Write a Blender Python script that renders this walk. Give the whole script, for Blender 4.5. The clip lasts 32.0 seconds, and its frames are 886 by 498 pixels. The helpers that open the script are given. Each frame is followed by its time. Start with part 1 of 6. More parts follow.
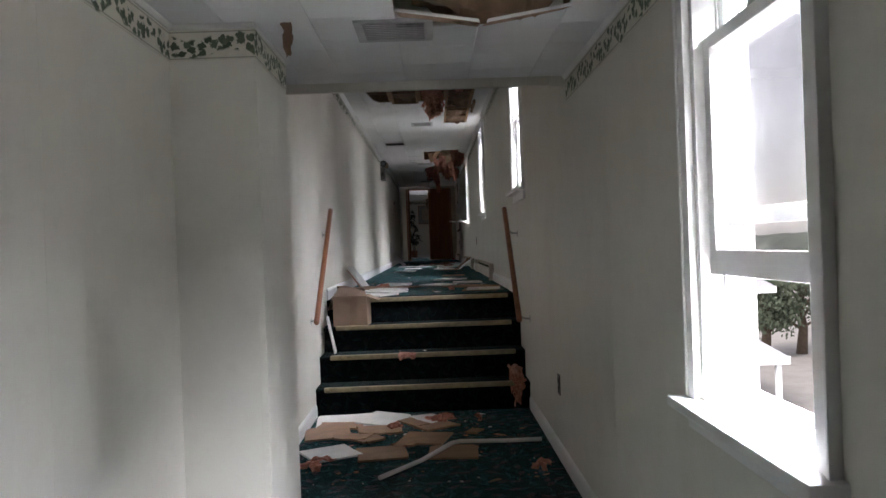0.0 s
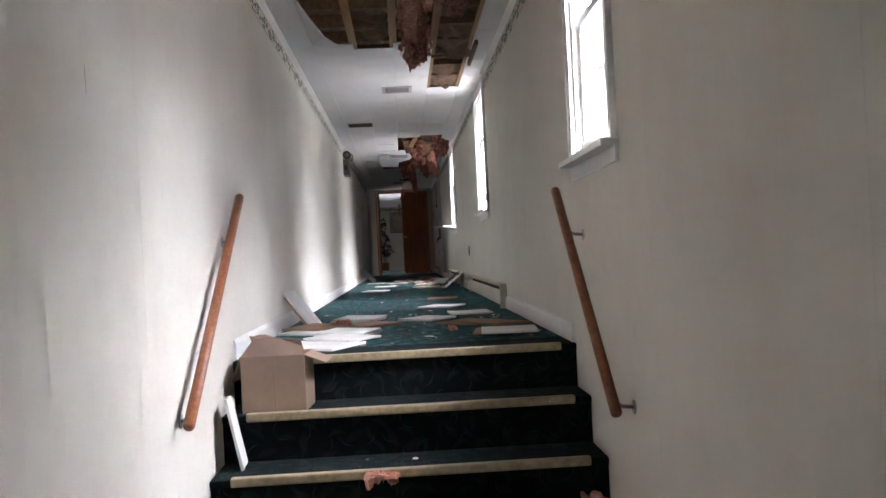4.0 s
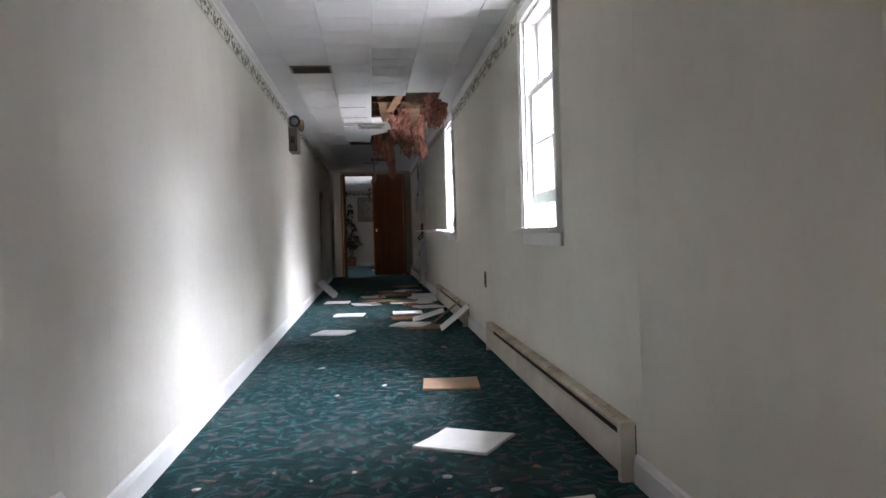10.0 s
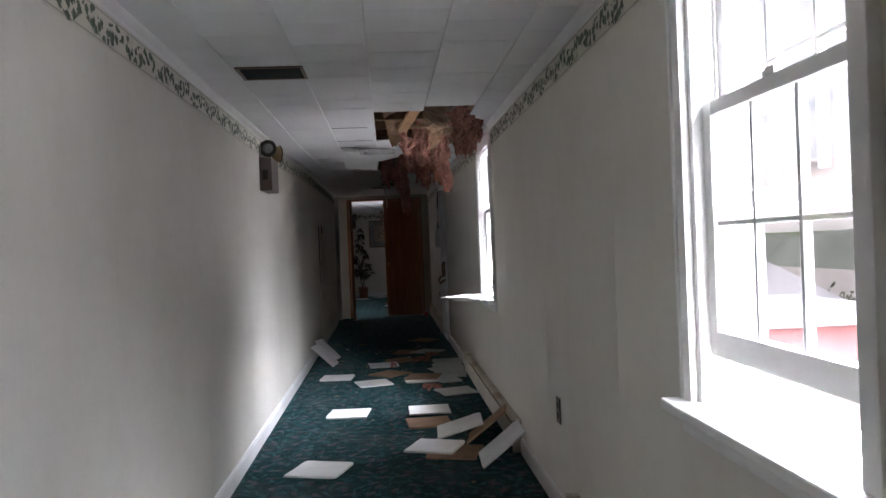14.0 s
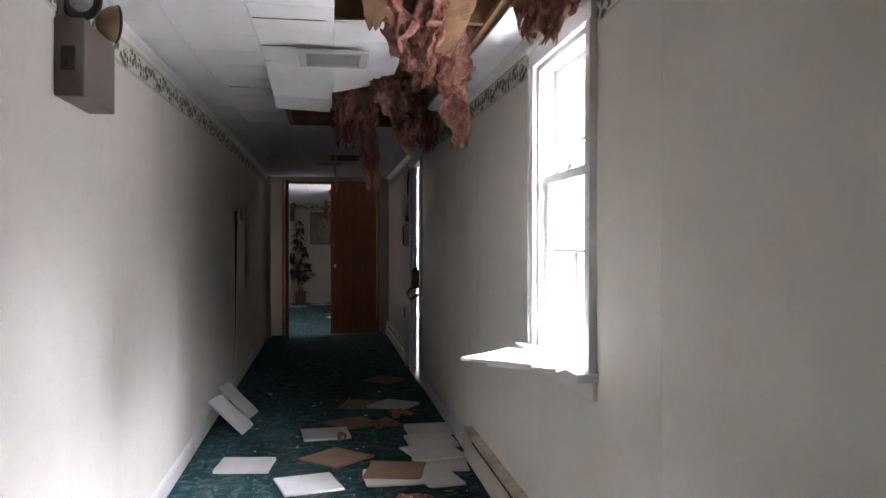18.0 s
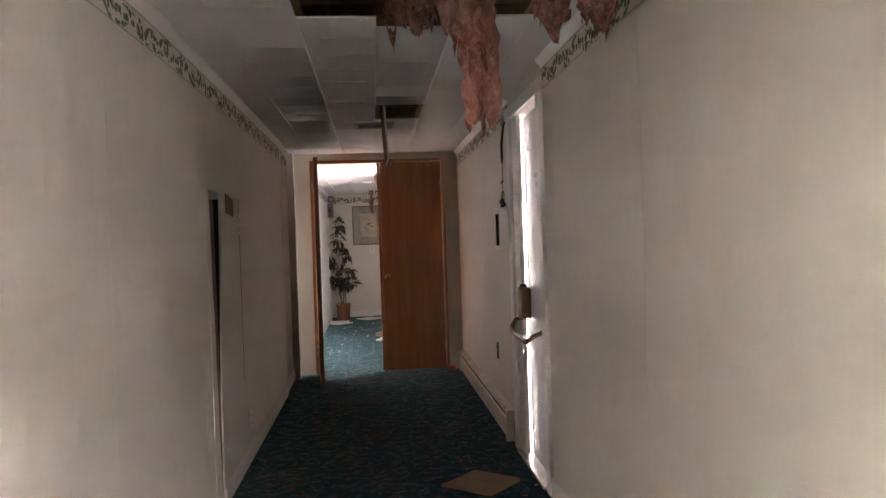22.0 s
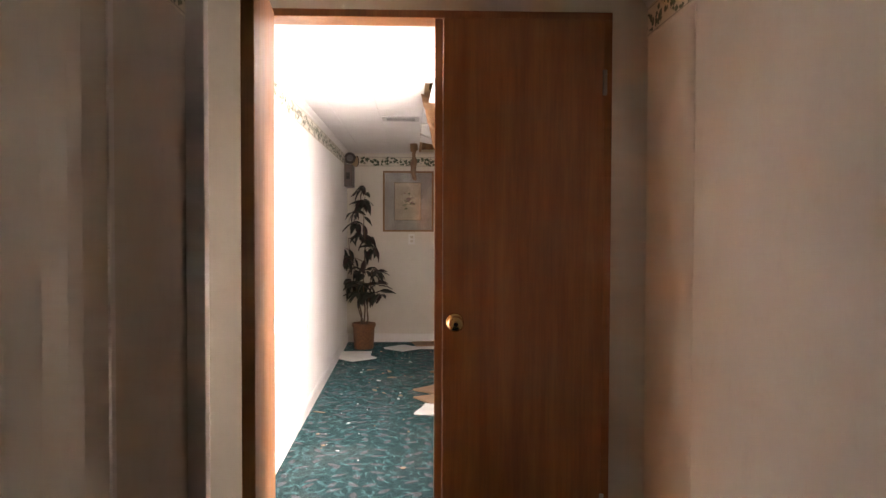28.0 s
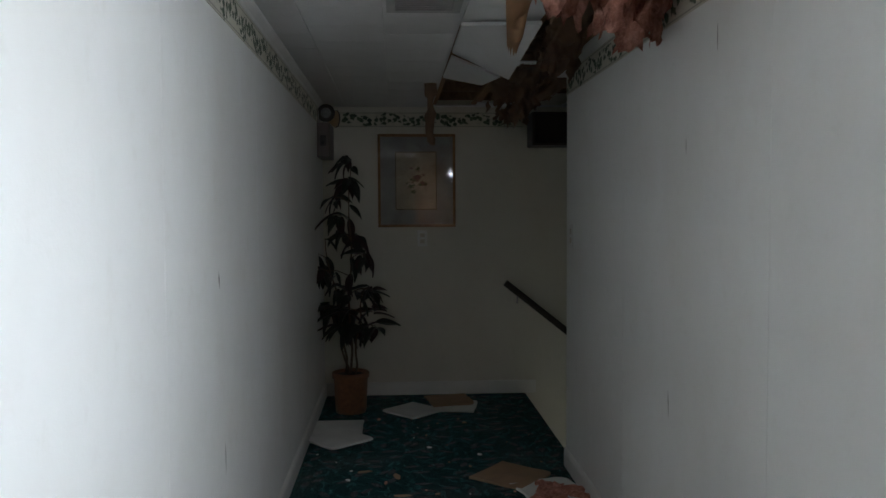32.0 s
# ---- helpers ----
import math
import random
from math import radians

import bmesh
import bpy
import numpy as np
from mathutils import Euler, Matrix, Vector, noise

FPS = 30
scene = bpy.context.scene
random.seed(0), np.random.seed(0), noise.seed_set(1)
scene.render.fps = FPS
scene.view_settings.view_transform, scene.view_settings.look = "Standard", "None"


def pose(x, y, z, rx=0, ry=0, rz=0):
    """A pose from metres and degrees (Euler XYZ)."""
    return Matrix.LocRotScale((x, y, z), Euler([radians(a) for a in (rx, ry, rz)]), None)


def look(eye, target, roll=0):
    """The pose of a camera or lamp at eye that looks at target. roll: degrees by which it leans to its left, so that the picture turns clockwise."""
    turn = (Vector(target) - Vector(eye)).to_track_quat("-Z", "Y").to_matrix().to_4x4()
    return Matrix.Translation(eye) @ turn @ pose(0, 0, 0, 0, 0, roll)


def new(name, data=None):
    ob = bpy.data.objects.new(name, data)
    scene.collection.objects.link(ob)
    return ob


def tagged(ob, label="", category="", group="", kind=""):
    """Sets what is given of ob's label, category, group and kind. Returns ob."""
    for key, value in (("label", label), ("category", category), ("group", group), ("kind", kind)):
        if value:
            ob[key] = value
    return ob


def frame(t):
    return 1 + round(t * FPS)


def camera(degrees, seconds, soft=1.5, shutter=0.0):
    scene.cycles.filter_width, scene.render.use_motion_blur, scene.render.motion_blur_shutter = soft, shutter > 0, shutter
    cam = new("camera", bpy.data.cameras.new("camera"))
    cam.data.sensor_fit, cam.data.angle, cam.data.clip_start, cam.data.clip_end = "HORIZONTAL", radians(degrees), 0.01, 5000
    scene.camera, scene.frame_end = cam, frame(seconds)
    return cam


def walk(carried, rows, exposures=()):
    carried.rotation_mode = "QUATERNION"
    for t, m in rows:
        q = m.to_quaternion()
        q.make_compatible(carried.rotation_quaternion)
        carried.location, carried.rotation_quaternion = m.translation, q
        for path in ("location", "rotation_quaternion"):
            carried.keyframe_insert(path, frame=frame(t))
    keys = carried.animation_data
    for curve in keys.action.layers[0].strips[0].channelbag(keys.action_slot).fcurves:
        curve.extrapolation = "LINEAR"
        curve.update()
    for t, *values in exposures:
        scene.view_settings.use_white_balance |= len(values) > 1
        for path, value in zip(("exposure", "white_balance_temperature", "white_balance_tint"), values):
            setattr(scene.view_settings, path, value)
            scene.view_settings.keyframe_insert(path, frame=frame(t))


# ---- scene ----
cam = camera(57.8, 32.0)
PATH = [
    (0, (0.062, -6.789, 0.431), (0.086, -4.789, 0.421), -2.1),
    (0.5, (0.091, -6.397, 0.46), (0.091, -4.397, 0.463), -1.3),
    (1, (-0.005, -6.008, 0.437), (0.055, -4.009, 0.462), -1.2),
    (1.5, (-0.055, -5.702, 0.46), (0.073, -3.706, 0.481), -2.3),
    (2, (-0.008, -5.301, 0.468), (0.091, -3.303, 0.497), -1.9),
    (2.5, (-0.034, -4.929, 0.457), (0.039, -2.93, 0.492), -1.1),
    (3, (-0.133, -4.557, 0.47), (0.042, -2.565, 0.504), -3.1),
    (3.5, (-0.081, -4.172, 0.444), (0.036, -2.176, 0.465), -3.3),
    (5.5, (-0.017, -2.591, 0.456), (0.051, -0.593, 0.463), -1.9),
    (6, (-0.054, -2.275, 0.445), (-0.009, -0.275, 0.448), -0.8),
    (6.5, (-0.14, -1.931, 0.458), (0.021, 0.062, 0.461), -1.8),
    (7, (-0.099, -1.571, 0.45), (0.058, 0.423, 0.455), -1.9),
    (7.5, (-0.07, -1.213, 0.474), (-0.015, 0.786, 0.482), 0.4),
    (8, (-0.129, -0.853, 0.474), (0.036, 1.14, 0.498), -0.8),
    (8.5, (-0.123, -0.55, 0.502), (0.086, 1.44, 0.515), -1.2),
    (9, (-0.084, -0.296, 0.617), (0.01, 1.702, 0.627), 0.1),
    (9.5, (-0.103, -0.118, 0.686), (-0.022, 1.88, 0.693), 0.1),
    (10, (-0.082, -0.012, 0.82), (0.095, 1.98, 0.782), -1.6),
    (10.5, (0.027, 0.28, 0.93), (0.157, 2.274, 0.847), -0.6),
    (11, (0.049, 0.453, 1.056), (0.117, 2.45, 0.961), -0.1),
    (11.5, (0.048, 0.691, 1.195), (0.143, 2.686, 1.094), -1.3),
    (12, (0.118, 0.978, 1.232), (0.213, 2.974, 1.147), -2.6),
    (12.5, (0.166, 1.283, 1.265), (0.18, 3.283, 1.243), -0.8),
    (13, (0.072, 1.608, 1.242), (0.097, 3.608, 1.238), -1.0),
    (13.5, (0.026, 1.916, 1.252), (0.168, 3.911, 1.238), -2.2),
    (15.5, (-0.029, 3.535, 1.246), (0.069, 5.532, 1.231), -2.4),
    (16, (-0.027, 3.91, 1.254), (0.057, 5.907, 1.217), 0.4),
    (16.5, (-0.105, 4.293, 1.259), (0.13, 6.279, 1.266), -1.3),
    (17, (-0.077, 4.642, 1.242), (0.227, 6.619, 1.247), -1.2),
    (17.5, (-0.01, 5.016, 1.266), (0.307, 6.991, 1.29), 0.6),
    (18, (-0.066, 5.433, 1.236), (0.217, 7.412, 1.222), 0.1),
    (18.5, (-0.106, 5.805, 1.252), (0.156, 7.787, 1.194), -2.2),
    (19, (-0.031, 6.245, 1.241), (0.115, 8.239, 1.188), -1.8),
    (19.5, (0.006, 6.603, 1.222), (0.128, 8.599, 1.164), -0.2),
    (20, (-0.02, 6.954, 1.223), (0.139, 8.947, 1.159), -1.3),
    (20.5, (-0.01, 7.353, 1.251), (0.175, 9.344, 1.189), -2.0),
    (21, (0.03, 7.795, 1.278), (0.121, 9.793, 1.249), -0.0),
    (21.5, (-0.035, 8.197, 1.252), (0.049, 10.196, 1.234), -0.5),
    (22, (-0.084, 8.548, 1.275), (0.087, 10.541, 1.249), -1.9),
    (22.5, (-0.061, 9.016, 1.249), (0.084, 11.011, 1.234), -2.0),
    (23, (-0.087, 9.385, 1.249), (0.018, 11.382, 1.233), -0.4),
    (23.5, (-0.201, 9.787, 1.272), (-0.042, 11.78, 1.258), -1.6),
    (24, (-0.206, 10.111, 1.254), (0.023, 12.098, 1.227), -2.0),
    (24.5, (-0.161, 10.567, 1.296), (0.03, 12.557, 1.255), -1.3),
    (25, (-0.189, 10.973, 1.257), (-0.027, 12.966, 1.214), -0.5),
    (25.5, (-0.21, 11.356, 1.272), (-0.037, 13.348, 1.221), -1.3),
    (26, (-0.123, 11.756, 1.261), (0.052, 13.748, 1.216), -2.2),
    (26.5, (-0.062, 12.142, 1.275), (0.031, 14.139, 1.208), -0.7),
    (28.5, (-0.159, 13.884, 1.281), (-0.072, 15.881, 1.224), 0.5),
    (29, (-0.203, 14.342, 1.271), (0.001, 16.329, 1.187), -0.8),
    (29.5, (-0.211, 14.739, 1.301), (-0.051, 16.729, 1.179), -0.8),
    (30, (-0.165, 15.138, 1.293), (-0.090, 17.133, 1.166), 0.2),
    (30.5, (-0.24, 15.491, 1.282), (-0.122, 17.485, 1.181), -0.2),
    (31, (-0.228, 15.905, 1.280), (-0.167, 17.901, 1.168), -0.5),
    (31.5, (-0.26, 16.190, 1.324), (-0.234, 18.186, 1.209), 0.0),
    (32, (-0.304, 16.465, 1.332), (-0.189, 18.459, 1.235), -0.3),
]
EXPOSURES = [(0, 2.5, 6600, 20), (2, 3.2, 6600, 22), (3, 3.5, 6600, 24), (6, 3.35, 6550, 23), (9, 3.5, 6450, 22), (13, 2.7, 6450, 22), (16, 3.25, 6550, 26), (18, 3.42, 6600, 25), (19, 2.9, 6650, 24), (20, 2.6, 6700, 25), (20.8, 3.8, 6900, 29), (22, 5.4, 7700, 33), (23, 6.0, 7900, 34), (24, 6.1, 8500, 36), (26, 6.05, 8900, 37), (28.5, 5.2, 8300, 29), (29.5, 3.9, 7300, 18), (30.5, 3.1, 6550, 10), (32, 2.9, 6500, 10)]
walk(cam, [(t, look(eye, target, roll)) for t, eye, target, roll in PATH], EXPOSURES)

# ---- world and lights ----
world = bpy.data.worlds.new("sky")
scene.world = world
world.use_nodes = True
wn = world.node_tree
sky = wn.nodes.new("ShaderNodeTexSky")
sky.sky_type, sky.sun_disc = "NISHITA", False
sky.sun_elevation, sky.sun_rotation = radians(57), radians(240)
sky.air_density, sky.dust_density = 1.0, 1.0
wn.nodes["Background"].inputs["Strength"].default_value = 0.15
haze = wn.nodes.new("ShaderNodeHueSaturation")
haze.inputs["Saturation"].default_value, haze.inputs["Value"].default_value = 0.25, 0.32
wn.links.new(sky.outputs[0], haze.inputs["Color"])
wn.links.new(haze.outputs[0], wn.nodes["Background"].inputs["Color"])

sun = new("sun", bpy.data.lights.new("sun", "SUN"))
sun.data.energy, sun.data.angle, sun.data.color = 0.5, radians(14), (1.0, 0.97, 0.93)
sun.matrix_world = look((-5, -3, 9), (0, 3, 0))


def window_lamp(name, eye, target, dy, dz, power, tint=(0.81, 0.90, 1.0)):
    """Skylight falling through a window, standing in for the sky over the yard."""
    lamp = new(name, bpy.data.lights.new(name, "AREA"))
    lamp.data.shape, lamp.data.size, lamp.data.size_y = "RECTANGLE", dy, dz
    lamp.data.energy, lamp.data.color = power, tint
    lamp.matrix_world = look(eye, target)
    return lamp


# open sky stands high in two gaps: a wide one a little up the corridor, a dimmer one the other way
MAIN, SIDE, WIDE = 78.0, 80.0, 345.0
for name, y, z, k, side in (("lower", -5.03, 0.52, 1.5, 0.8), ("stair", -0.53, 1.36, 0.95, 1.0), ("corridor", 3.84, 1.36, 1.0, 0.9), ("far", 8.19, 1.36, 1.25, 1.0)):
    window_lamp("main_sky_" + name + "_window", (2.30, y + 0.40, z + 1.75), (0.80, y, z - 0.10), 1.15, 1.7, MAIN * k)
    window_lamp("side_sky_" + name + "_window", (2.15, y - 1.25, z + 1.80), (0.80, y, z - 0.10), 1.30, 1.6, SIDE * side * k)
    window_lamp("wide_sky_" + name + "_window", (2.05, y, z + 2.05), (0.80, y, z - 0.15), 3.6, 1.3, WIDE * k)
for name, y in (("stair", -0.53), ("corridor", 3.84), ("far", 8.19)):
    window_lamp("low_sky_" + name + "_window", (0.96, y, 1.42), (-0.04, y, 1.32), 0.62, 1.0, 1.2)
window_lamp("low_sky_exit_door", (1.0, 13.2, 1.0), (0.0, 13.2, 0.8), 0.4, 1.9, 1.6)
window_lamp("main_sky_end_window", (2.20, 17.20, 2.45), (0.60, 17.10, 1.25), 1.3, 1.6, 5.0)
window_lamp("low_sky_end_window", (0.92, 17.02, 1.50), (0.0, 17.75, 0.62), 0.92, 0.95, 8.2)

# ---- materials ----


class Mat:
    """A node material with short calls for its nodes."""

    def __init__(self, name):
        self.m = bpy.data.materials.new(name)
        self.m.use_nodes = True
        self.t = self.m.node_tree
        self.b = self.t.nodes["Principled BSDF"]
        self.geo = None

    def n(self, kind, **ins):
        node = self.t.nodes.new("ShaderNode" + kind)
        for k, v in ins.items():
            k = k.replace("_", " ")
            if hasattr(v, "is_output"):
                self.t.links.new(v, node.inputs[k])
            else:
                node.inputs[k].default_value = v
        return node

    def link(self, a, b):
        self.t.links.new(a, b)

    def pos(self):
        if self.geo is None:
            self.geo = self.t.nodes.new("ShaderNodeNewGeometry")
        return self.geo.outputs["Position"]

    def local(self):
        return self.t.nodes.new("ShaderNodeTexCoord").outputs["Object"]

    def scaled(self, vec, sx, sy, sz):
        node = self.t.nodes.new("ShaderNodeMapping")
        node.inputs["Scale"].default_value = (sx, sy, sz)
        self.link(vec, node.inputs["Vector"])
        return node.outputs[0]

    def noise(self, vec, scale, detail=4.0, rough=0.6):
        node = self.n("TexNoise", Scale=scale, Detail=detail, Roughness=rough)
        self.link(vec, node.inputs["Vector"])
        return node.outputs["Fac"]

    def ramp(self, fac, *stops):
        node = self.t.nodes.new("ShaderNodeValToRGB")
        e = node.color_ramp.elements
        while len(e) < len(stops):
            e.new(0.5)
        for el, (p, c) in zip(e, stops):
            el.position = p
            el.color = (*c, 1) if hasattr(c, "__len__") else (c, c, c, 1)
        self.link(fac, node.inputs[0])
        return node.outputs[0]

    def math(self, op, a, b=0.0, c=0.0):
        node = self.t.nodes.new("ShaderNodeMath")
        node.operation = op
        for i, v in enumerate((a, b, c)):
            if hasattr(v, "is_output"):
                self.link(v, node.inputs[i])
            else:
                node.inputs[i].default_value = v
        return node.outputs[0]

    def mix(self, fac, a, b, blend="MIX"):
        node = self.t.nodes.new("ShaderNodeMix")
        node.data_type, node.blend_type = "RGBA", blend
        for i, v in ((0, fac), (6, a), (7, b)):
            if hasattr(v, "is_output"):
                self.link(v, node.inputs[i])
            else:
                node.inputs[i].default_value = v if i == 0 else (*v, 1)
        return node.outputs[2]

    def out(self, color=None, rough=None, metal=0.0, bump=None, strength=0.3, dist=0.004, spec=0.4):
        for v, key in ((color, "Base Color"), (rough, "Roughness")):
            if v is None:
                continue
            if hasattr(v, "is_output"):
                self.link(v, self.b.inputs[key])
            else:
                self.b.inputs[key].default_value = (*v, 1) if hasattr(v, "__len__") else v
        self.b.inputs["Metallic"].default_value = metal
        self.b.inputs["Specular IOR Level"].default_value = spec
        if bump is not None:
            node = self.n("Bump", Strength=strength, Distance=dist)
            self.link(bump, node.inputs["Height"])
            self.link(node.outputs[0], self.b.inputs["Normal"])
        return self.m


def paint(name, base, dirt, rough=0.55, streak=True, amount=0.5, grain=90):
    """Painted surface with stains at two scales and fine roller grain."""
    k = Mat(name)
    p = k.pos()
    big = k.noise(k.scaled(p, 1.0, 1.0, 0.6 if streak else 1.0), 1.3, 5)
    small = k.noise(p, 14, 5)
    c = k.mix(k.ramp(big, (0.45, 0.0), (0.78, amount)), base, dirt)
    c = k.mix(k.ramp(small, (0.58, 0.0), (0.8, amount * 0.5)), c, dirt)
    return k.out(c, k.ramp(small, (0.3, rough - 0.08), (0.7, rough + 0.08)), bump=k.noise(p, grain, 3), strength=0.12, dist=0.003)


def plain(name, base, rough=0.5, metal=0.0, vary=0.25, scale=20.0, strength=0.15):
    k = Mat(name)
    p = k.local()
    f = k.noise(p, scale, 5)
    dark = tuple(v * (1 - vary) for v in base)
    light = tuple(min(1, v * (1 + vary * 0.6)) for v in base)
    return k.out(k.mix(k.ramp(f, (0.3, 0.0), (0.7, 1.0)), dark, light), k.ramp(f, (0.3, rough * 0.85), (0.7, min(1, rough * 1.15))), metal, k.noise(p, scale * 4, 3), strength)


def wood(name, dark, light, along=(14, 14, 1.2), rough=0.4):
    k = Mat(name)
    p = k.local()
    w = k.noise(k.scaled(p, *along), 3.0, 8, 0.65)
    fine = k.noise(k.scaled(p, along[0] * 6, along[1] * 6, along[2] * 2), 4.0, 4)
    f = k.math("ADD", k.math("MULTIPLY", w, 0.7), k.math("MULTIPLY", fine, 0.3))
    return k.out(k.mix(k.ramp(f, (0.36, 0.0), (0.66, 1.0)), dark, light), k.ramp(fine, (0.3, rough * 0.8), (0.7, rough * 1.3)), bump=fine, strength=0.08)


def carpet(name="leaf_carpet", dark_mix=0.0):
    """Dark teal pile with scattered leaf strokes in light teal and mauve; the last argument mixes it towards black."""
    k = Mat(name)
    p = k.pos()
    warp = k.n("TexNoise", Scale=9.0, Detail=2.0)
    k.link(p, warp.inputs["Vector"])
    sp = k.t.nodes.new("ShaderNodeSeparateXYZ")
    k.link(p, sp.inputs[0])
    cb = k.t.nodes.new("ShaderNodeCombineXYZ")
    k.link(sp.outputs[0], cb.inputs[0])
    k.link(k.math("SUBTRACT", sp.outputs[1], sp.outputs[2]), cb.inputs[1])
    flat = cb.outputs[0]

    def leaves(scale, length, width, bend, shift, seed):
        m = k.t.nodes.new("ShaderNodeMapping")
        m.inputs["Location"].default_value = (seed, seed * 0.7, 0)
        m.inputs["Scale"].default_value = (scale, scale, scale * 0.9)
        k.link(flat, m.inputs["Vector"])
        v = k.t.nodes.new("ShaderNodeTexVoronoi")
        v.voronoi_dimensions = "2D"
        v.inputs["Scale"].default_value = 1.0
        v.inputs["Randomness"].default_value = 0.85
        k.link(m.outputs[0], v.inputs["Vector"])
        d = k.t.nodes.new("ShaderNodeVectorMath")
        d.operation = "SUBTRACT"
        k.link(m.outputs[0], d.inputs[0])
        k.link(v.outputs["Position"], d.inputs[1])
        sepc = k.t.nodes.new("ShaderNodeSeparateColor")
        k.link(v.outputs["Color"], sepc.inputs[0])
        rot = k.t.nodes.new("ShaderNodeVectorRotate")
        rot.rotation_type = "Z_AXIS"
        k.link(d.outputs[0], rot.inputs["Vector"])
        k.link(k.math("MULTIPLY", k.math("SUBTRACT", sepc.outputs[0], shift), 4.2), rot.inputs["Angle"])
        xyz = k.t.nodes.new("ShaderNodeSeparateXYZ")
        k.link(rot.outputs[0], xyz.inputs[0])
        u, w = xyz.outputs[0], xyz.outputs[1]
        uu = k.math("MULTIPLY", u, u)
        w2 = k.math("ABSOLUTE", k.math("SUBTRACT", w, k.math("MULTIPLY", uu, bend)))
        edge = k.math("SUBTRACT", k.math("MULTIPLY", k.math("SUBTRACT", 1.0, k.math("DIVIDE", uu, length * length)), width), w2)
        return k.ramp(edge, (0.0, 0.0), (0.05, 1.0)), sepc

    fuzz = k.noise(p, 420, 2)
    mid = k.noise(p, 30, 3)
    base = k.mix(k.ramp(mid, (0.35, 0.0), (0.7, 1.0)), (0.0022, 0.011, 0.013), (0.0052, 0.027, 0.0295))
    a, ca = leaves(9.5, 0.46, 0.13, 0.9, 0.5, 0.0)
    c = k.mix(k.math("MULTIPLY", a, 0.9), base, (0.018, 0.072, 0.072))
    b, cb = leaves(8.0, 0.40, 0.17, 0.3, 0.3, 3.7)
    c = k.mix(k.math("MULTIPLY", b, 0.62), c, (0.080, 0.062, 0.068))
    d, cd = leaves(11.0, 0.52, 0.055, -1.1, 0.6, 8.1)
    c = k.mix(k.math("MULTIPLY", d, 0.85), c, (0.055, 0.165, 0.162))
    c = k.mix(k.ramp(fuzz, (0.3, 0.5), (0.75, 0.0)), c, (0.005, 0.017, 0.017))
    big = k.noise(p, 2.1, 4)
    c = k.mix(k.ramp(big, (0.5, 0.0), (0.85, 0.3)), c, (0.10, 0.10, 0.09))
    c = k.mix(1.0, c, (0.66, 0.68, 0.68), "MULTIPLY")
    # darker variant: the whole pile is mixed towards near-black, with less sheen
    if dark_mix:
        c = k.mix(k.ramp(k.noise(p, 14, 4), (0.3, dark_mix), (0.8, dark_mix * 0.85)), c, (0.0045, 0.0045, 0.005))
    k.b.inputs["Sheen Weight"].default_value = 1.0 - dark_mix
    k.b.inputs["Sheen Roughness"].default_value = 0.27
    k.link(k.mix(0.10, k.mix(1.0, c, (9.0, 7.4, 7.4), "MULTIPLY"), (0.25, 0.7, 0.7)), k.b.inputs["Sheen Tint"])
    return k.out(c, 0.95, bump=fuzz, strength=0.6, dist=0.006, spec=0.1)


def ivy_border():
    """Wallpaper border: cream ground, dark rules, green ivy leaves."""
    k = Mat("ivy_border_paper")
    p = k.local()
    xyz = k.t.nodes.new("ShaderNodeSeparateXYZ")
    k.link(p, xyz.inputs[0])
    s = k.math("ADD", xyz.outputs[0], xyz.outputs[1])
    z = xyz.outputs[2]
    comb = k.t.nodes.new("ShaderNodeCombineXYZ")
    k.link(k.math("MULTIPLY", s, 30.0), comb.inputs[0])
    k.link(k.math("MULTIPLY", z, 30.0), comb.inputs[1])
    v = k.t.nodes.new("ShaderNodeTexVoronoi")
    v.voronoi_dimensions = "2D"
    v.inputs["Scale"].default_value, v.inputs["Randomness"].default_value = 1.0, 0.9
    warp = k.n("TexNoise", Scale=2.2, Detail=3.0)
    k.link(comb.outputs[0], warp.inputs["Vector"])
    add = k.t.nodes.new("ShaderNodeVectorMath")
    k.link(comb.outputs[0], add.inputs[0])
    k.link(warp.outputs["Color"], add.inputs[1])
    k.link(add.outputs[0], v.inputs["Vector"])
    leaf = k.ramp(v.outputs["Distance"], (0.40, 1.0), (0.48, 0.0))
    wave = k.math("MULTIPLY", k.math("SINE", k.math("MULTIPLY", s, 21.0)), 0.014)
    clump = k.noise(k.scaled(p, 9.0, 9.0, 0.0), 1.0, 2)
    reach = k.math("MULTIPLY", k.math("SUBTRACT", clump, 0.22), 0.085)
    band = k.ramp(k.math("SUBTRACT", k.math("ABSOLUTE", k.math("SUBTRACT", z, wave)), reach), (0.004, 1.0), (0.010, 0.0))
    mask = k.math("MULTIPLY", leaf, band)
    tone = k.t.nodes.new("ShaderNodeSeparateColor")
    k.link(v.outputs["Color"], tone.inputs[0])
    green = k.mix(tone.outputs[0], (0.03, 0.05, 0.028), (0.10, 0.13, 0.08))
    ground = k.mix(k.ramp(k.noise(p, 9, 4), (0.45, 0.0), (0.8, 0.6)), (0.62, 0.59, 0.49), (0.38, 0.35, 0.27))
    c = k.mix(mask, ground, green)
    rule = k.ramp(k.math("ABSOLUTE", k.math("SUBTRACT", k.math("ABSOLUTE", z), 0.047)), (0.0016, 1.0), (0.0024, 0.0))
    c = k.mix(k.math("MULTIPLY", rule, 0.7), c, (0.13, 0.13, 0.10))
    return k.out(c, 0.6)


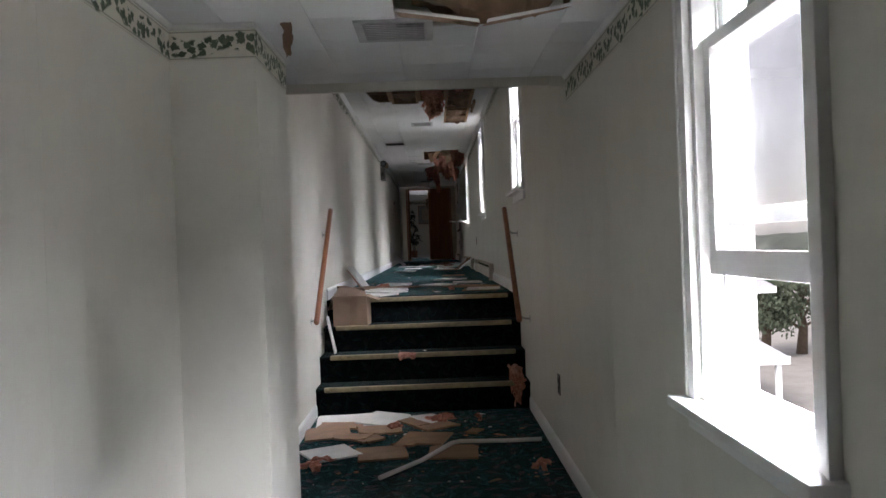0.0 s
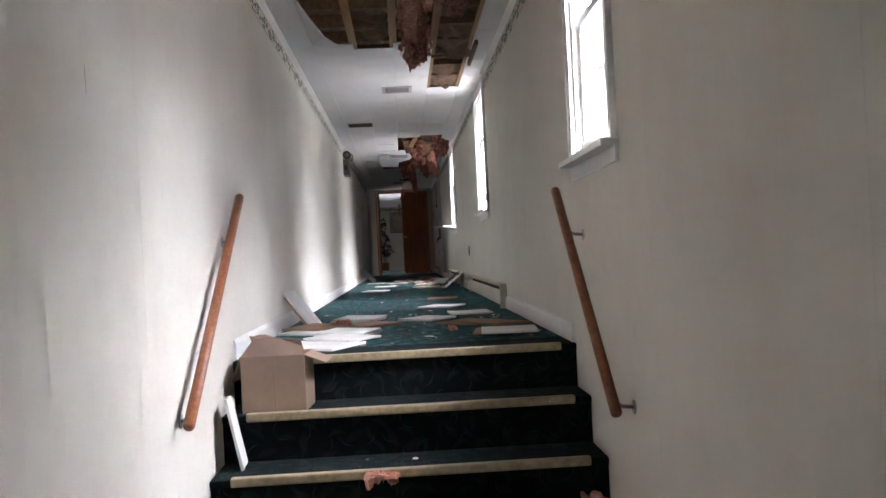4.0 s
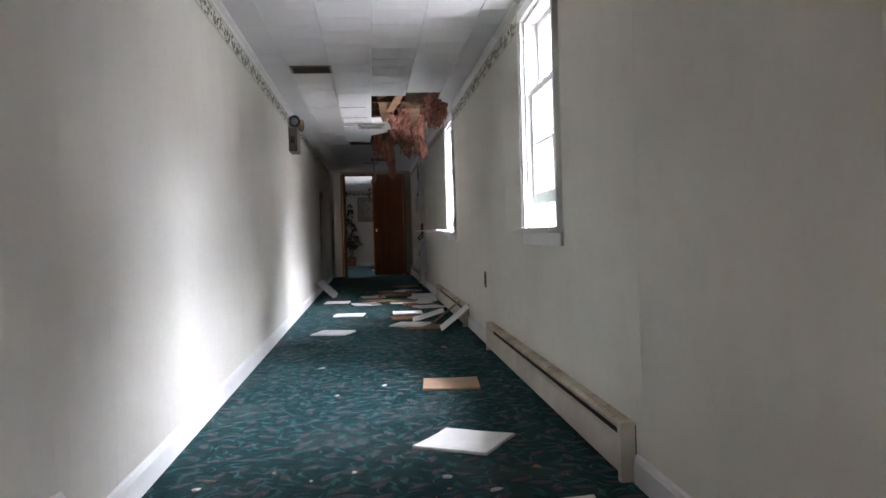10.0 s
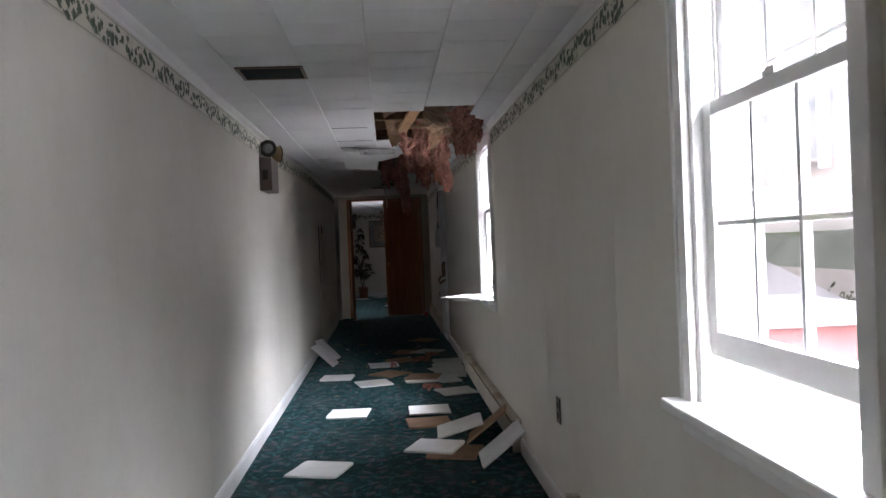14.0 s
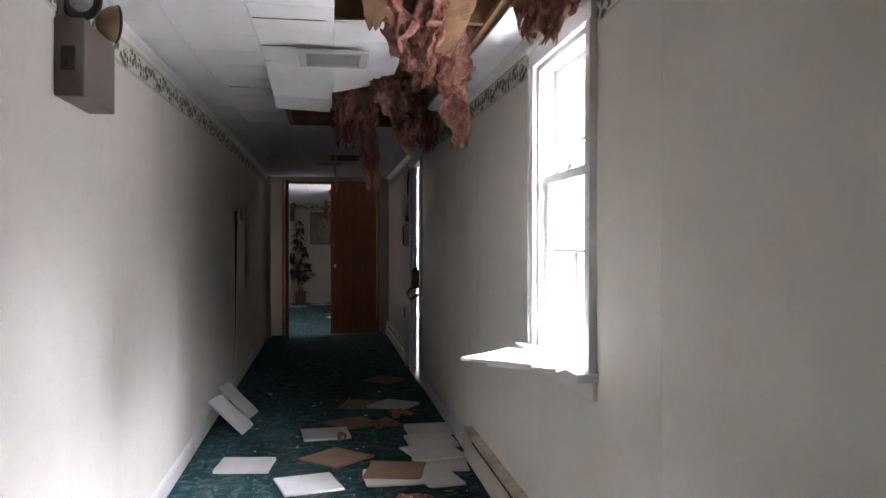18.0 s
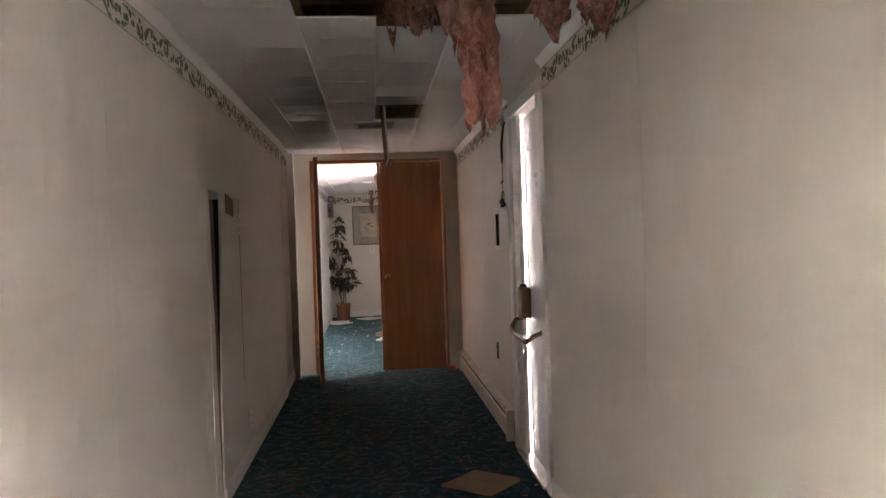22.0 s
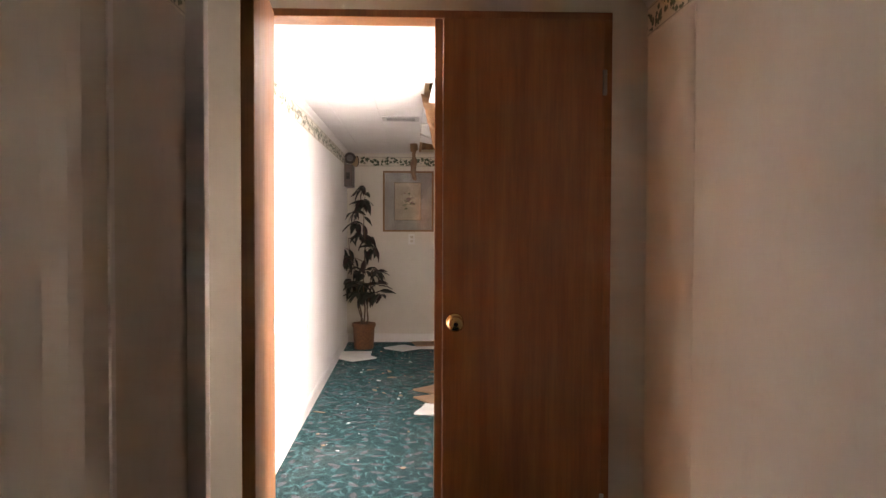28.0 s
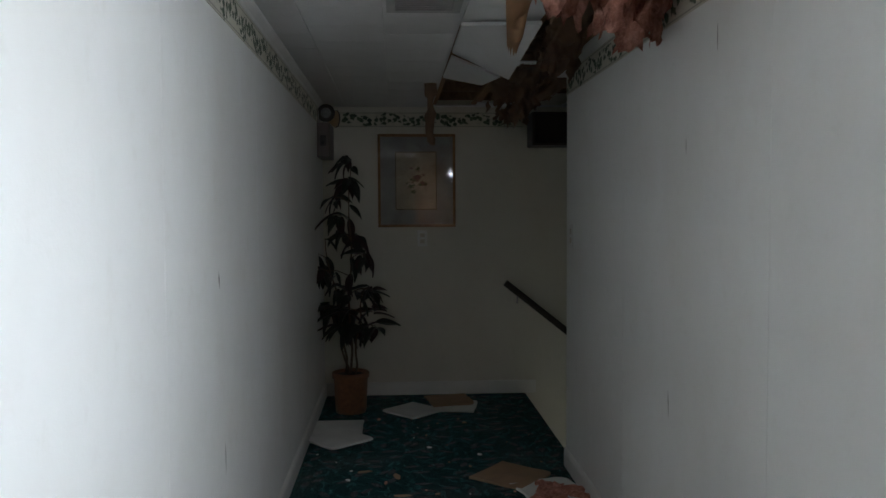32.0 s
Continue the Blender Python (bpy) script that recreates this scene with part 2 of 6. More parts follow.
def glass(name="window_glass", dusty=1.0, shine=0.05):
    k = Mat(name)
    t = k.t
    mixn = t.nodes.new("ShaderNodeMixShader")
    tr = t.nodes.new("ShaderNodeBsdfTransparent")
    gl = t.nodes.new("ShaderNodeBsdfGlossy")
    gl.inputs["Roughness"].default_value = 0.03
    lw = t.nodes.new("ShaderNodeLayerWeight")
    lw.inputs["Blend"].default_value = 0.5
    gloss = k.math("ADD", k.math("MULTIPLY", k.math("POWER", lw.outputs["Facing"], 4.0), 0.5), shine)
    dirt = k.ramp(k.noise(k.pos(), 6, 5), (0.4, 0.93), (0.75, 0.80))
    k.link(dirt, tr.inputs[0])
    k.link(gloss, mixn.inputs[0])
    veil = t.nodes.new("ShaderNodeMixShader")
    dust = t.nodes.new("ShaderNodeBsdfTranslucent")
    dust.inputs[0].default_value = (0.85, 0.86, 0.87, 1)
    k.link(k.ramp(k.noise(k.pos(), 3, 5), (0.3, 0.02 * dusty), (0.75, 0.07 * dusty)), veil.inputs[0])
    k.link(tr.outputs[0], veil.inputs[1])
    k.link(dust.outputs[0], veil.inputs[2])
    k.link(veil.outputs[0], mixn.inputs[1])
    k.link(gl.outputs[0], mixn.inputs[2])
    k.link(mixn.outputs[0], t.nodes["Material Output"].inputs["Surface"])
    return k.m


WALL = paint("cream_wall_paint", (0.65, 0.62, 0.54), (0.50, 0.455, 0.37), 0.62, amount=0.45)
CEIL = paint("white_ceiling_tile", (0.70, 0.69, 0.68), (0.50, 0.47, 0.42), 0.8, streak=False, amount=0.35, grain=160)
END = paint("white_end_wall_paint", (0.78, 0.775, 0.75), (0.60, 0.565, 0.50), 0.6, amount=0.4)
TRIM = paint("white_trim_paint", (0.74, 0.73, 0.70), (0.48, 0.45, 0.39), 0.4, streak=False, amount=0.4)
CARPET = carpet()
STAIRCARPET = carpet("darkened_stair_carpet", 0.72)
IVY = ivy_border()
GLASS = glass("window_glass", 0.0)
PICGLASS = glass("picture_glass", 0.0, 0.04)
OAK = wood("orange_door_veneer", (0.235, 0.089, 0.030), (0.385, 0.160, 0.054), (5, 5, 0.5))
RAILWOOD = wood("handrail_wood", (0.17, 0.055, 0.022), (0.31, 0.112, 0.042), (20, 2, 20), 0.3)
LUMBER = wood("rough_lumber", (0.12, 0.062, 0.032), (0.25, 0.15, 0.08), (12, 1.2, 12), 0.8)
NOSING = plain("tan_vinyl_nosing", (0.32, 0.255, 0.15), 0.45, 0, 0.35, 30)
BOARD = plain("brown_fibreboard", (0.34, 0.215, 0.135), 0.85, 0, 0.22, 9)
TILEFACE = plain("white_tile_face", (0.72, 0.71, 0.68), 0.6, 0, 0.12, 6)
KRAFT = plain("cardboard", (0.35, 0.245, 0.18), 0.85, 0, 0.15, 5)
METAL = plain("painted_heater_metal", (0.56, 0.51, 0.42), 0.45, 0, 0.2, 5)
DARK = plain("dark_void", (0.02, 0.017, 0.014), 0.9, 0, 0.4, 8)
BROWNPAPER = plain("kraft_facing", (0.22, 0.13, 0.075), 0.75, 0, 0.4, 7, 0.4)


def fibre(name, light, mid, dark):
    """Torn fibreglass: pale ragged wool over rosy folds and brown dust."""
    k = Mat(name)
    p = k.pos()
    c = k.mix(k.ramp(k.noise(p, 11, 6, 0.7), (0.36, 0.0), (0.64, 1.0)), dark, mid)
    c = k.mix(k.ramp(k.noise(p, 38, 5, 0.7), (0.45, 0.0), (0.7, 1.0)), c, light)
    return k.out(c, 0.95, bump=k.noise(p, 120, 5, 0.75), strength=0.9, dist=0.012, spec=0.1)


PINK = fibre("pink_fibreglass", (0.69, 0.335, 0.27), (0.48, 0.20, 0.15), (0.19, 0.078, 0.052))
BRASS = plain("polished_brass", (0.65, 0.45, 0.2), 0.25, 1.0, 0.2, 12)
STEEL = plain("grey_steel", (0.4, 0.39, 0.37), 0.4, 0.8, 0.25, 12)

# ---- mesh helpers ----


def part(name, bm, material, parent=None, label="", smooth=False):
    """Links a bmesh as one mesh object, under a thing or a part."""
    me = bpy.data.meshes.new(name)
    bmesh.ops.recalc_face_normals(bm, faces=bm.faces)
    bm.to_mesh(me)
    bm.free()
    for m in material if isinstance(material, (list, tuple)) else (material,):
        me.materials.append(m)
    if smooth:
        for poly in me.polygons:
            poly.use_smooth = True
    ob = new(name, me)
    if parent is not None:
        ob.parent = parent
    if label:
        ob["label"] = label
    return ob


def thing(name, at, label, category, group="", rot=0.0):
    ob = new(name)
    ob.matrix_world = at if isinstance(at, Matrix) else pose(*at, 0, 0, rot)
    return tagged(ob, label, category, group)


def box(bm, x0, x1, y0, y1, z0, z1, bevel=0.0, mat=0):
    r = bmesh.ops.create_cube(bm, size=1.0, matrix=Matrix.Translation(((x0 + x1) / 2, (y0 + y1) / 2, (z0 + z1) / 2)) @ Matrix.Diagonal((abs(x1 - x0), abs(y1 - y0), abs(z1 - z0), 1)))
    faces = {f for v in r["verts"] for f in v.link_faces}
    if bevel:
        edges = {e for f in faces for e in f.edges}
        g = bmesh.ops.bevel(bm, geom=list(edges), offset=bevel, segments=2, affect="EDGES", profile=0.6)
        faces = set(g["faces"]) | {f for f in faces if f.is_valid}
    for f in faces:
        f.material_index = mat
    return bm


def boxes(*dims, bevel=0.0):
    bm = bmesh.new()
    for d in dims:
        box(bm, *d, bevel=bevel)
    return bm


def tube(bm, points, radius, sides=10, mat=0, caps=True):
    """A round bar along points; radius may be a list."""
    pts = [Vector(p) for p in points]
    rings = []
    for i, p in enumerate(pts):
        d = (pts[min(i + 1, len(pts) - 1)] - pts[max(i - 1, 0)]).normalized()
        a = d.orthogonal().normalized() if i == 0 else (rings_a - d * rings_a.dot(d)).normalized()
        rings_a = a
        b = d.cross(a)
        r = radius[i] if hasattr(radius, "__len__") else radius
        rings.append([bm.verts.new(p + (a * math.cos(s) + b * math.sin(s)) * r) for s in (2 * math.pi * j / sides for j in range(sides))])
    for r0, r1 in zip(rings, rings[1:]):
        for j in range(sides):
            f = bm.faces.new((r0[j], r0[(j + 1) % sides], r1[(j + 1) % sides], r1[j]))
            f.material_index, f.smooth = mat, True
    if caps:
        for r in (rings[0][::-1], rings[-1]):
            bm.faces.new(r).material_index = mat
    return bm


def lathe(bm, profile, centre=(0, 0, 0), sides=20, axis="z", mat=0):
    rings = []
    for r, h in profile:
        ring = []
        for j in range(sides):
            a = 2 * math.pi * j / sides
            v = (r * math.cos(a), r * math.sin(a), h)
            v = {"z": v, "y": (v[0], v[2], v[1]), "x": (v[2], v[0], v[1])}[axis]
            ring.append(bm.verts.new(Vector(v) + Vector(centre)))
        rings.append(ring)
    for r0, r1 in zip(rings, rings[1:]):
        for j in range(sides):
            f = bm.faces.new((r0[j], r0[(j + 1) % sides], r1[(j + 1) % sides], r1[j]))
            f.smooth, f.material_index = True, mat
    bm.faces.new(rings[0][::-1])
    bm.faces.new(rings[-1])
    return bm


# ---- structure ----
R, L = 0.75, -0.855          # corridor wall faces
LOW, TOP, LOWTOP = -0.813, 2.065, 1.25
Y0, YB, YD, YE = -8.6, -2.78, 16.36, 22.22   # back end, ceiling drop, door wall, end wall
R2, L2 = 0.57, -0.825         # walls past the doors


def lift(y):
    """The ceiling rises a little towards the doors."""
    return 0.0 if y > 16.37 else 0.06 * min(1.0, max(0.0, (y - 8.5) / 3.0))


GROOVES = (0.0, 0.10, 0.205, 0.26, 0.405, 0.53, 0.61, 0.76, 0.86, 0.915, 1.06, 1.15)


def panel_wall(name, label, x, face, y0, y1, z0, z1, holes=(), thick=0.2, skin=WALL, grooves=True):
    """A wall along y with thickness, openings through it and shallow upright grooves. face: +1 if the room lies towards +x."""
    g = 0.002
    ys = {y0: 0.0, y1: 0.0}
    k = math.floor(y0 / 1.22)
    while k * 1.22 < y1:
        for o in GROOVES if grooves else (0.0,):
            c = k * 1.22 + o
            if y0 + 0.02 < c < y1 - 0.02 and all(abs(c - e) > 0.012 for h in holes for e in h[:2]):
                ys[c - g], ys[c], ys[c + g] = 0.0, 0.0011 if o == 0 else 0.0004, 0.0
        k += 1
    for h in holes:
        ys[h[0]] = ys[h[1]] = 0.0
    zs = sorted({z0, z1, *(v for h in holes for v in h[2:])})
    yl = sorted(ys)
    bm = bmesh.new()
    grid = [[bm.verts.new((x - face * ys[y], y, z)) for z in zs] for y in yl]
    back = [[bm.verts.new((x - face * thick, y, z)) for z in zs] for y in yl]

    def open_at(i, j):
        if i < 0 or j < 0 or i >= len(yl) - 1 or j >= len(zs) - 1:
            return True
        yc, zc = (yl[i] + yl[i + 1]) / 2, (zs[j] + zs[j + 1]) / 2
        return any(h[0] < yc < h[1] and h[2] < zc < h[3] for h in holes)

    for i in range(len(yl) - 1):
        for j in range(len(zs) - 1):
            if open_at(i, j):
                continue
            for s in (grid, back):
                bm.faces.new((s[i][j], s[i + 1][j], s[i + 1][j + 1], s[i][j + 1]))
            for di, dj, (a, b), (c, d) in ((-1, 0, (i, j), (i, j + 1)), (1, 0, (i + 1, j), (i + 1, j + 1)), (0, -1, (i, j), (i + 1, j)), (0, 1, (i, j + 1), (i + 1, j + 1))):
                if open_at(i + di, j + dj):
                    bm.faces.new((grid[a][b], grid[c][d], back[c][d], back[a][b]))
    return tagged(part(name, bm, skin), label, "wall", kind="structure")


# window openings: y0, y1, z0, z1
W1 = (-5.365, -4.70, 0.005, 1.10)
W2 = (-0.835, -0.215, 0.84, 1.93)
W3 = (3.484, 4.192, 0.84, 1.93)
W4 = (7.865, 8.515, 0.84, 1.93)
W5 = (16.65, 17.55, 0.78, 1.84)
EX = (12.465, 13.275, 0.0, 1.97)

panel_wall("wall_east_lower", "cream painted grooved panelling", R, -1, Y0, YB, LOW, LOWTOP + 0.05, [W1], thick=0.15, grooves=False)
panel_wall("wall_east", "cream painted grooved panelling with windows", R, -1, YB, YD, LOW, TOP + 0.12, [W2, W3, W4, EX], thick=0.15, grooves=False)
panel_wall("wall_west_lower", "cream painted grooved panelling", L, 1, Y0, YB, LOW, LOWTOP + 0.05)
panel_wall("wall_west", "cream painted grooved panelling with a missing strip", L, 1, YB, 15.43, LOW, TOP + 0.12, [(12.38, 13.23, 0.02, 1.545)])
panel_wall("wall_west_end", "pale plaster wall past the doors", L2, 1, YD + 0.1, YE, -0.1, TOP + 0.05, skin=END, grooves=False)
panel_wall("wall_east_end", "pale plaster wall past the doors", R2, -1, YD + 0.1, 20.55, -0.1, TOP + 0.05, [W5], thick=0.12, skin=END, grooves=False)

tagged(part("wall_south", boxes((-1.3, 1.2, Y0 - 0.2, Y0, LOW, LOWTOP + 0.2)), WALL), "cream painted wall closing the corridor", "wall", kind="structure")
tagged(part("wall_north", boxes((-1.0, 2.2, YE, YE + 0.2, -1.6, TOP + 0.1)), WALL), "dim cream wall at the corridor end", "wall", kind="structure")
CY, CYE, CX0 = -3.91, -3.31, -0.550
bm = bmesh.new()
ring = [(L - 0.02, CY), (CX0, CY), (CX0, CYE), (L - 0.02, CYE)]
lo = [bm.verts.new((x, y, LOW)) for x, y in ring]
hi = [bm.verts.new((x, y, LOWTOP + 0.02)) for x, y in ring]
bm.faces.new(lo[::-1])
bm.faces.new(hi)
for q in range(4):
    bm.faces.new((lo[q], lo[(q + 1) % 4], hi[(q + 1) % 4], hi[q]))
tagged(part("column", bm, WALL), "cream painted boxed-in wall projection", "column", kind="structure")
tagged(part("corner_trim", boxes((CX0 - 0.022, CX0 + 0.003, CY - 0.003, CY, LOW, LOWTOP - 0.13), (CX0, CX0 + 0.003, CY, CY + 0.022, LOW, LOWTOP - 0.13), bevel=0.001), WALL), "cream corner bead on the column", "corner trim", kind="structure")
tagged(part("beam", boxes((L, R, YB - 0.03, YB, LOWTOP - 0.045, TOP + 0.1)), WALL), "plain drop where the ceiling steps up", "beam", kind="structure")
# boxed-in stretch of the west side before the doors
tagged(part("wall_recess", boxes((L - 0.2, L - 0.018, 15.43, YD, 0, TOP + 0.12)), WALL), "cream panel set back before the doors", "wall", kind="structure")
tagged(part("corner_trim", boxes((L - 0.018, L + 0.045, 16.14, 16.20, 0, TOP + 0.055), bevel=0.004), TRIM), "white upright corner strip", "corner trim", kind="structure")
tagged(part("corner_trim", boxes((L - 0.03, L + 0.006, 15.40, 15.434, 0, TOP + 0.055), bevel=0.004), TRIM), "white upright edge strip", "corner trim", kind="structure")
# wall that holds the doors
DX0, DX1, DZ = -0.648, 0.588, 2.035
tagged(part("wall_doors", boxes((-1.3, DX0 - 0.03, YD, YD + 0.12, 0, TOP + 0.12), (DX1 + 0.03, R + 0.1, YD, YD + 0.12, 0, TOP + 0.12), (DX0 - 0.03, DX1 + 0.03, YD, YD + 0.12, DZ + 0.02, TOP + 0.12)), WALL), "cream wall round the double doors", "wall", kind="structure")
# stairwell past the end room
tagged(part("wall_stairwell", boxes((2.0, 2.2, 20.35, YE, -1.6, TOP + 0.1), (R2 + 0.03, 2.0, 20.35, 20.547, -1.6, TOP + 0.1)), WALL), "dim wall of the stairwell", "wall", kind="structure")

tagged(part("floor_lower", boxes((-1.2, 1.0, Y0, 0.0, LOW - 0.2, LOW)), CARPET), "dark teal leaf-pattern carpet with debris", "floor", kind="structure")
tagged(part("floor_upper", boxes((-1.3, 0.97, 0.04, YD, -0.2, 0.0), (-1.3, 0.97, YD, 20.55, -0.2, 0.0), (-1.3, 0.62, 20.55, YE, -0.2, 0.0)), CARPET), "dark teal leaf-pattern carpet with fallen tiles", "floor", kind="structure")

# steps
RISE, RUN = 0.2033, 0.26
for i in range(4):
    z, y = LOW + (i + 1) * RISE, -RUN * (3 - i)
    bm = bmesh.new()
    box(bm, L, R, y, y + RUN + 0.04, z - RISE - 0.004, z - 0.012)
    box(bm, L, R, y - 0.022, y + RUN + 0.04 + (0.02 if i < 3 else 0.0), z - 0.034, z, bevel=0.010)
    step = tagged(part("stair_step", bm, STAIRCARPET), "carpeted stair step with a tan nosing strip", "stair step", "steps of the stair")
    bm = bmesh.new()
    box(bm, -0.79 + 0.02 * i, 0.675, y - 0.030, y + 0.012, z - 0.030, z + 0.006, bevel=0.008)
    part("nosing", bm, NOSING, step, "worn tan vinyl nosing strip")

# ceilings: square tiles with eased edges, laid in rows, some missing
PITCH, TX = 0.305, -0.045


def tile_ceiling(name, label, x0, x1, y0, y1, z, holes=(), sag=None, rise=False):
    bm = bmesh.new()
    rnd = random.Random(5)
    col = math.floor((x0 - TX) / PITCH)
    while TX + col * PITCH < x1:
        xa, xb = max(x0, TX + col * PITCH), min(x1, TX + (col + 1) * PITCH)
        row = math.floor(y0 / PITCH) - 2
        shift = 0.185 + 0.5 * PITCH * (col % 2)
        while row * PITCH + shift < y1:
            ya, yb = max(y0, row * PITCH + shift), min(y1, (row + 1) * PITCH + shift)
            row += 1
            if yb - ya < 0.01 or xb - xa < 0.01:
                continue
            xc, yc = (xa + xb) / 2, (ya + yb) / 2
            if any(h[0] < xc < h[1] and h[2] < yc < h[3] for h in holes):
                continue
            e, dz = 0.0018, rnd.uniform(-0.0003, 0.0003)
            tilt = [rnd.uniform(-0.0005, 0.0005) for _ in range(4)]
            low = [bm.verts.new((px, py, z + dz + t - (sag(px, py) if sag else 0.0) + (lift(py) if rise else 0.0))) for (px, py), t in zip(((xa + e, ya + e), (xb - e, ya + e), (xb - e, yb - e), (xa + e, yb - e)), tilt)]
            top = [bm.verts.new((px, py, z + 0.007 - (sag(px, py) if sag else 0.0) + (lift(py) if rise else 0.0))) for px, py in ((xa, ya), (xb, ya), (xb, yb), (xa, yb))]
            bm.faces.new(low[::-1])
            bm.faces.new(top)
            for j in range(4):
                bm.faces.new((low[j], low[(j + 1) % 4], top[(j + 1) % 4], top[j]))
        col += 1
    return tagged(part(name, bm, CEIL), label, "ceiling", kind="structure")


HOLES = [(-0.66, -0.35, -1.2, 2.3), (-0.36, -0.04, -1.2, 2.45), (-0.05, 0.26, -1.2, 2.3), (0.25, 0.58, -1.2, 4.0),
         (-0.05, 0.26, 7.1, 8.55), (0.25, 0.58, 6.9, 11.5), (-0.05, 0.26, 9.65, 11.75), (-0.36, -0.04, 10.35, 11.75), (-0.05, 0.26, 13.55, 14.25)]


def drop(x, y):
    """The loosened tiles round the collapse hang lower."""
    a = max(0.0, 1 - abs(y - 9.7) / 1.6) * max(0.0, 1 - abs(x + 0.05) / 0.34)
    return 0.075 * a


tile_ceiling("ceiling_lower", "white square ceiling tiles with a torn hole", L, R, Y0, YB, LOWTOP, [(-0.045, 0.57, -5.2, -3.93)])
tile_ceiling("ceiling", "white square ceiling tiles, some fallen or sagging", L, R, YB, YD, TOP, HOLES, drop, True)
tile_ceiling("ceiling_end", "white ceiling tiles, part collapsed", L2, 2.1, YD, YE, TOP, [(-0.05, 0.55, 17.9, 18.9), (0.2, 0.55, 18.4, 20.6), (-0.05, 0.27, 19.6, 20.9), (-0.05, 0.9, 20.9, 22.0)])

# attic over the tiles: deck, joists and furring
tagged(part("roof", boxes((-1.6, 1.15, Y0 - 0.3, 20.3, TOP + 0.42, TOP + 0.5), (-1.6, 2.3, 20.3, YE + 0.3, TOP + 0.42, TOP + 0.5), (-1.6, -1.5, Y0, YE, TOP, TOP + 0.42), (0.87, 1.06, Y0, 20.3, TOP + 0.03, TOP + 0.42), (2.2, 2.3, 20.3, YE, TOP, TOP + 0.42), (1.06, 2.3, 20.2, 20.3, TOP, TOP + 0.42), (-1.6, 1.15, Y0 - 0.3, Y0 - 0.2, LOWTOP, TOP + 0.42), (-1.6, 2.3, YE + 0.2, YE + 0.3, TOP, TOP + 0.42), (L - 0.3, L, Y0, YB, LOWTOP + 0.05, TOP + 0.1), (R, R + 0.3, Y0, YB, LOWTOP + 0.05, TOP + 0.1)), LUMBER), "dark wooden roof deck over the corridor", "roof", kind="structure")
y = YB + 0.25
while y < YE:
    part("joist", boxes((-0.85, 0.74, y - 0.02, y + 0.02, TOP + 0.031 + lift(y), TOP + 0.21 + lift(y))), LUMBER, bpy.data.objects["roof"])
    y += 0.41
STRIPWOOD = wood("furring_wood", (0.20, 0.10, 0.045), (0.34, 0.19, 0.09), (12, 1.2, 12), 0.75)
for x in (-0.655, -0.35, -0.045, 0.26, 0.565):
    for ya, yb, up in ((YB + 0.05, 7.0, 0.0), (7.0, 9.4, 0.018), (9.4, 11.8, 0.06), (11.8, 16.3, 0.06), (16.5, YE, 0.0)):
        if not (6.9 < ya < 11.0 and -0.1 < x < 0.3):
            part("furring_strip", boxes((x - 0.027, x + 0.027, ya, yb - 0.01, TOP + 0.0085 + up, TOP + 0.029 + up), bevel=0.001), STRIPWOOD, bpy.data.objects["roof"])
for x0, x1, ya, yb, z in ((-0.64, 0.55, -1.5, 4.2, TOP + 0.12), (-0.64, 0.55, 6.6, 12.0, TOP + 0.16), (-0.23, 0.55, 17.4, 21.0, TOP + 0.16)):
    part("kraft_backing", boxes((x0, x1, ya, yb, z, z + 0.01)), BROWNPAPER, bpy.data.objects["roof"], "brown kraft-faced insulation between joists")


# baseboards, borders and crown strips
def run_y(bm, x, face, y0, y1, z, profile, up=(0.0, 0.0)):
    """Extrudes a profile of (out, up) along y at a wall face."""
    a = [bm.verts.new((x + face * o, y0, z + u + up[0])) for o, u in profile]
    b = [bm.verts.new((x + face * o, y1, z + u + up[1])) for o, u in profile]
    n = len(a)
    for i in range(n):
        bm.faces.new((a[i], a[(i + 1) % n], b[(i + 1) % n], b[i]))
    bm.faces.new(a)
    bm.faces.new(b[::-1])


BASE = ((0, 0), (0.013, 0), (0.013, 0.075), (0.010, 0.083), (0.008, 0.090), (0.0, 0.097))
CROWN = ((0, 0.0), (0.006, 0.0), (0.010, 0.012), (0.026, 0.028), (0.030, 0.034), (0.030, 0.042), (0, 0.042))


def trim_y(name, label, x, face, y0, y1, z, profile, mat=TRIM, up=(0.0, 0.0)):
    bm = bmesh.new()
    run_y(bm, x, face, y0, y1, z, profile, up)
    return tagged(part(name, bm, mat), label, name.split("_")[0], kind="structure")


for x, f, a, b, z in ((R, -1, Y0, -0.82, LOW), (L, 1, Y0, CY, LOW), (L, 1, YB, -0.82, LOW), (R, -1, 0.02, 2.49, 0), (R, -1, 5.58, 6.93, 0), (R, -1, 10.0, 12.38, 0), (L, 1, 0.02, 12.49, 0), (L, 1, 12.545, 15.40, 0), (L - 0.018, 1, 15.44, 16.15, 0), (L2, 1, YD + 0.12, YE, 0), (R2, -1, YD + 0.12, 20.55, 0)):
    trim_y("baseboard", "off-white painted baseboard, scuffed", x, f, a, b, z, BASE)
bm = bmesh.new()
box(bm, L2, 0.70, YE - 0.013, YE, 0, 0.095, bevel=0.003)
tagged(part("baseboard", bm, TRIM), "off-white baseboard on the end wall", "baseboard", kind="structure")


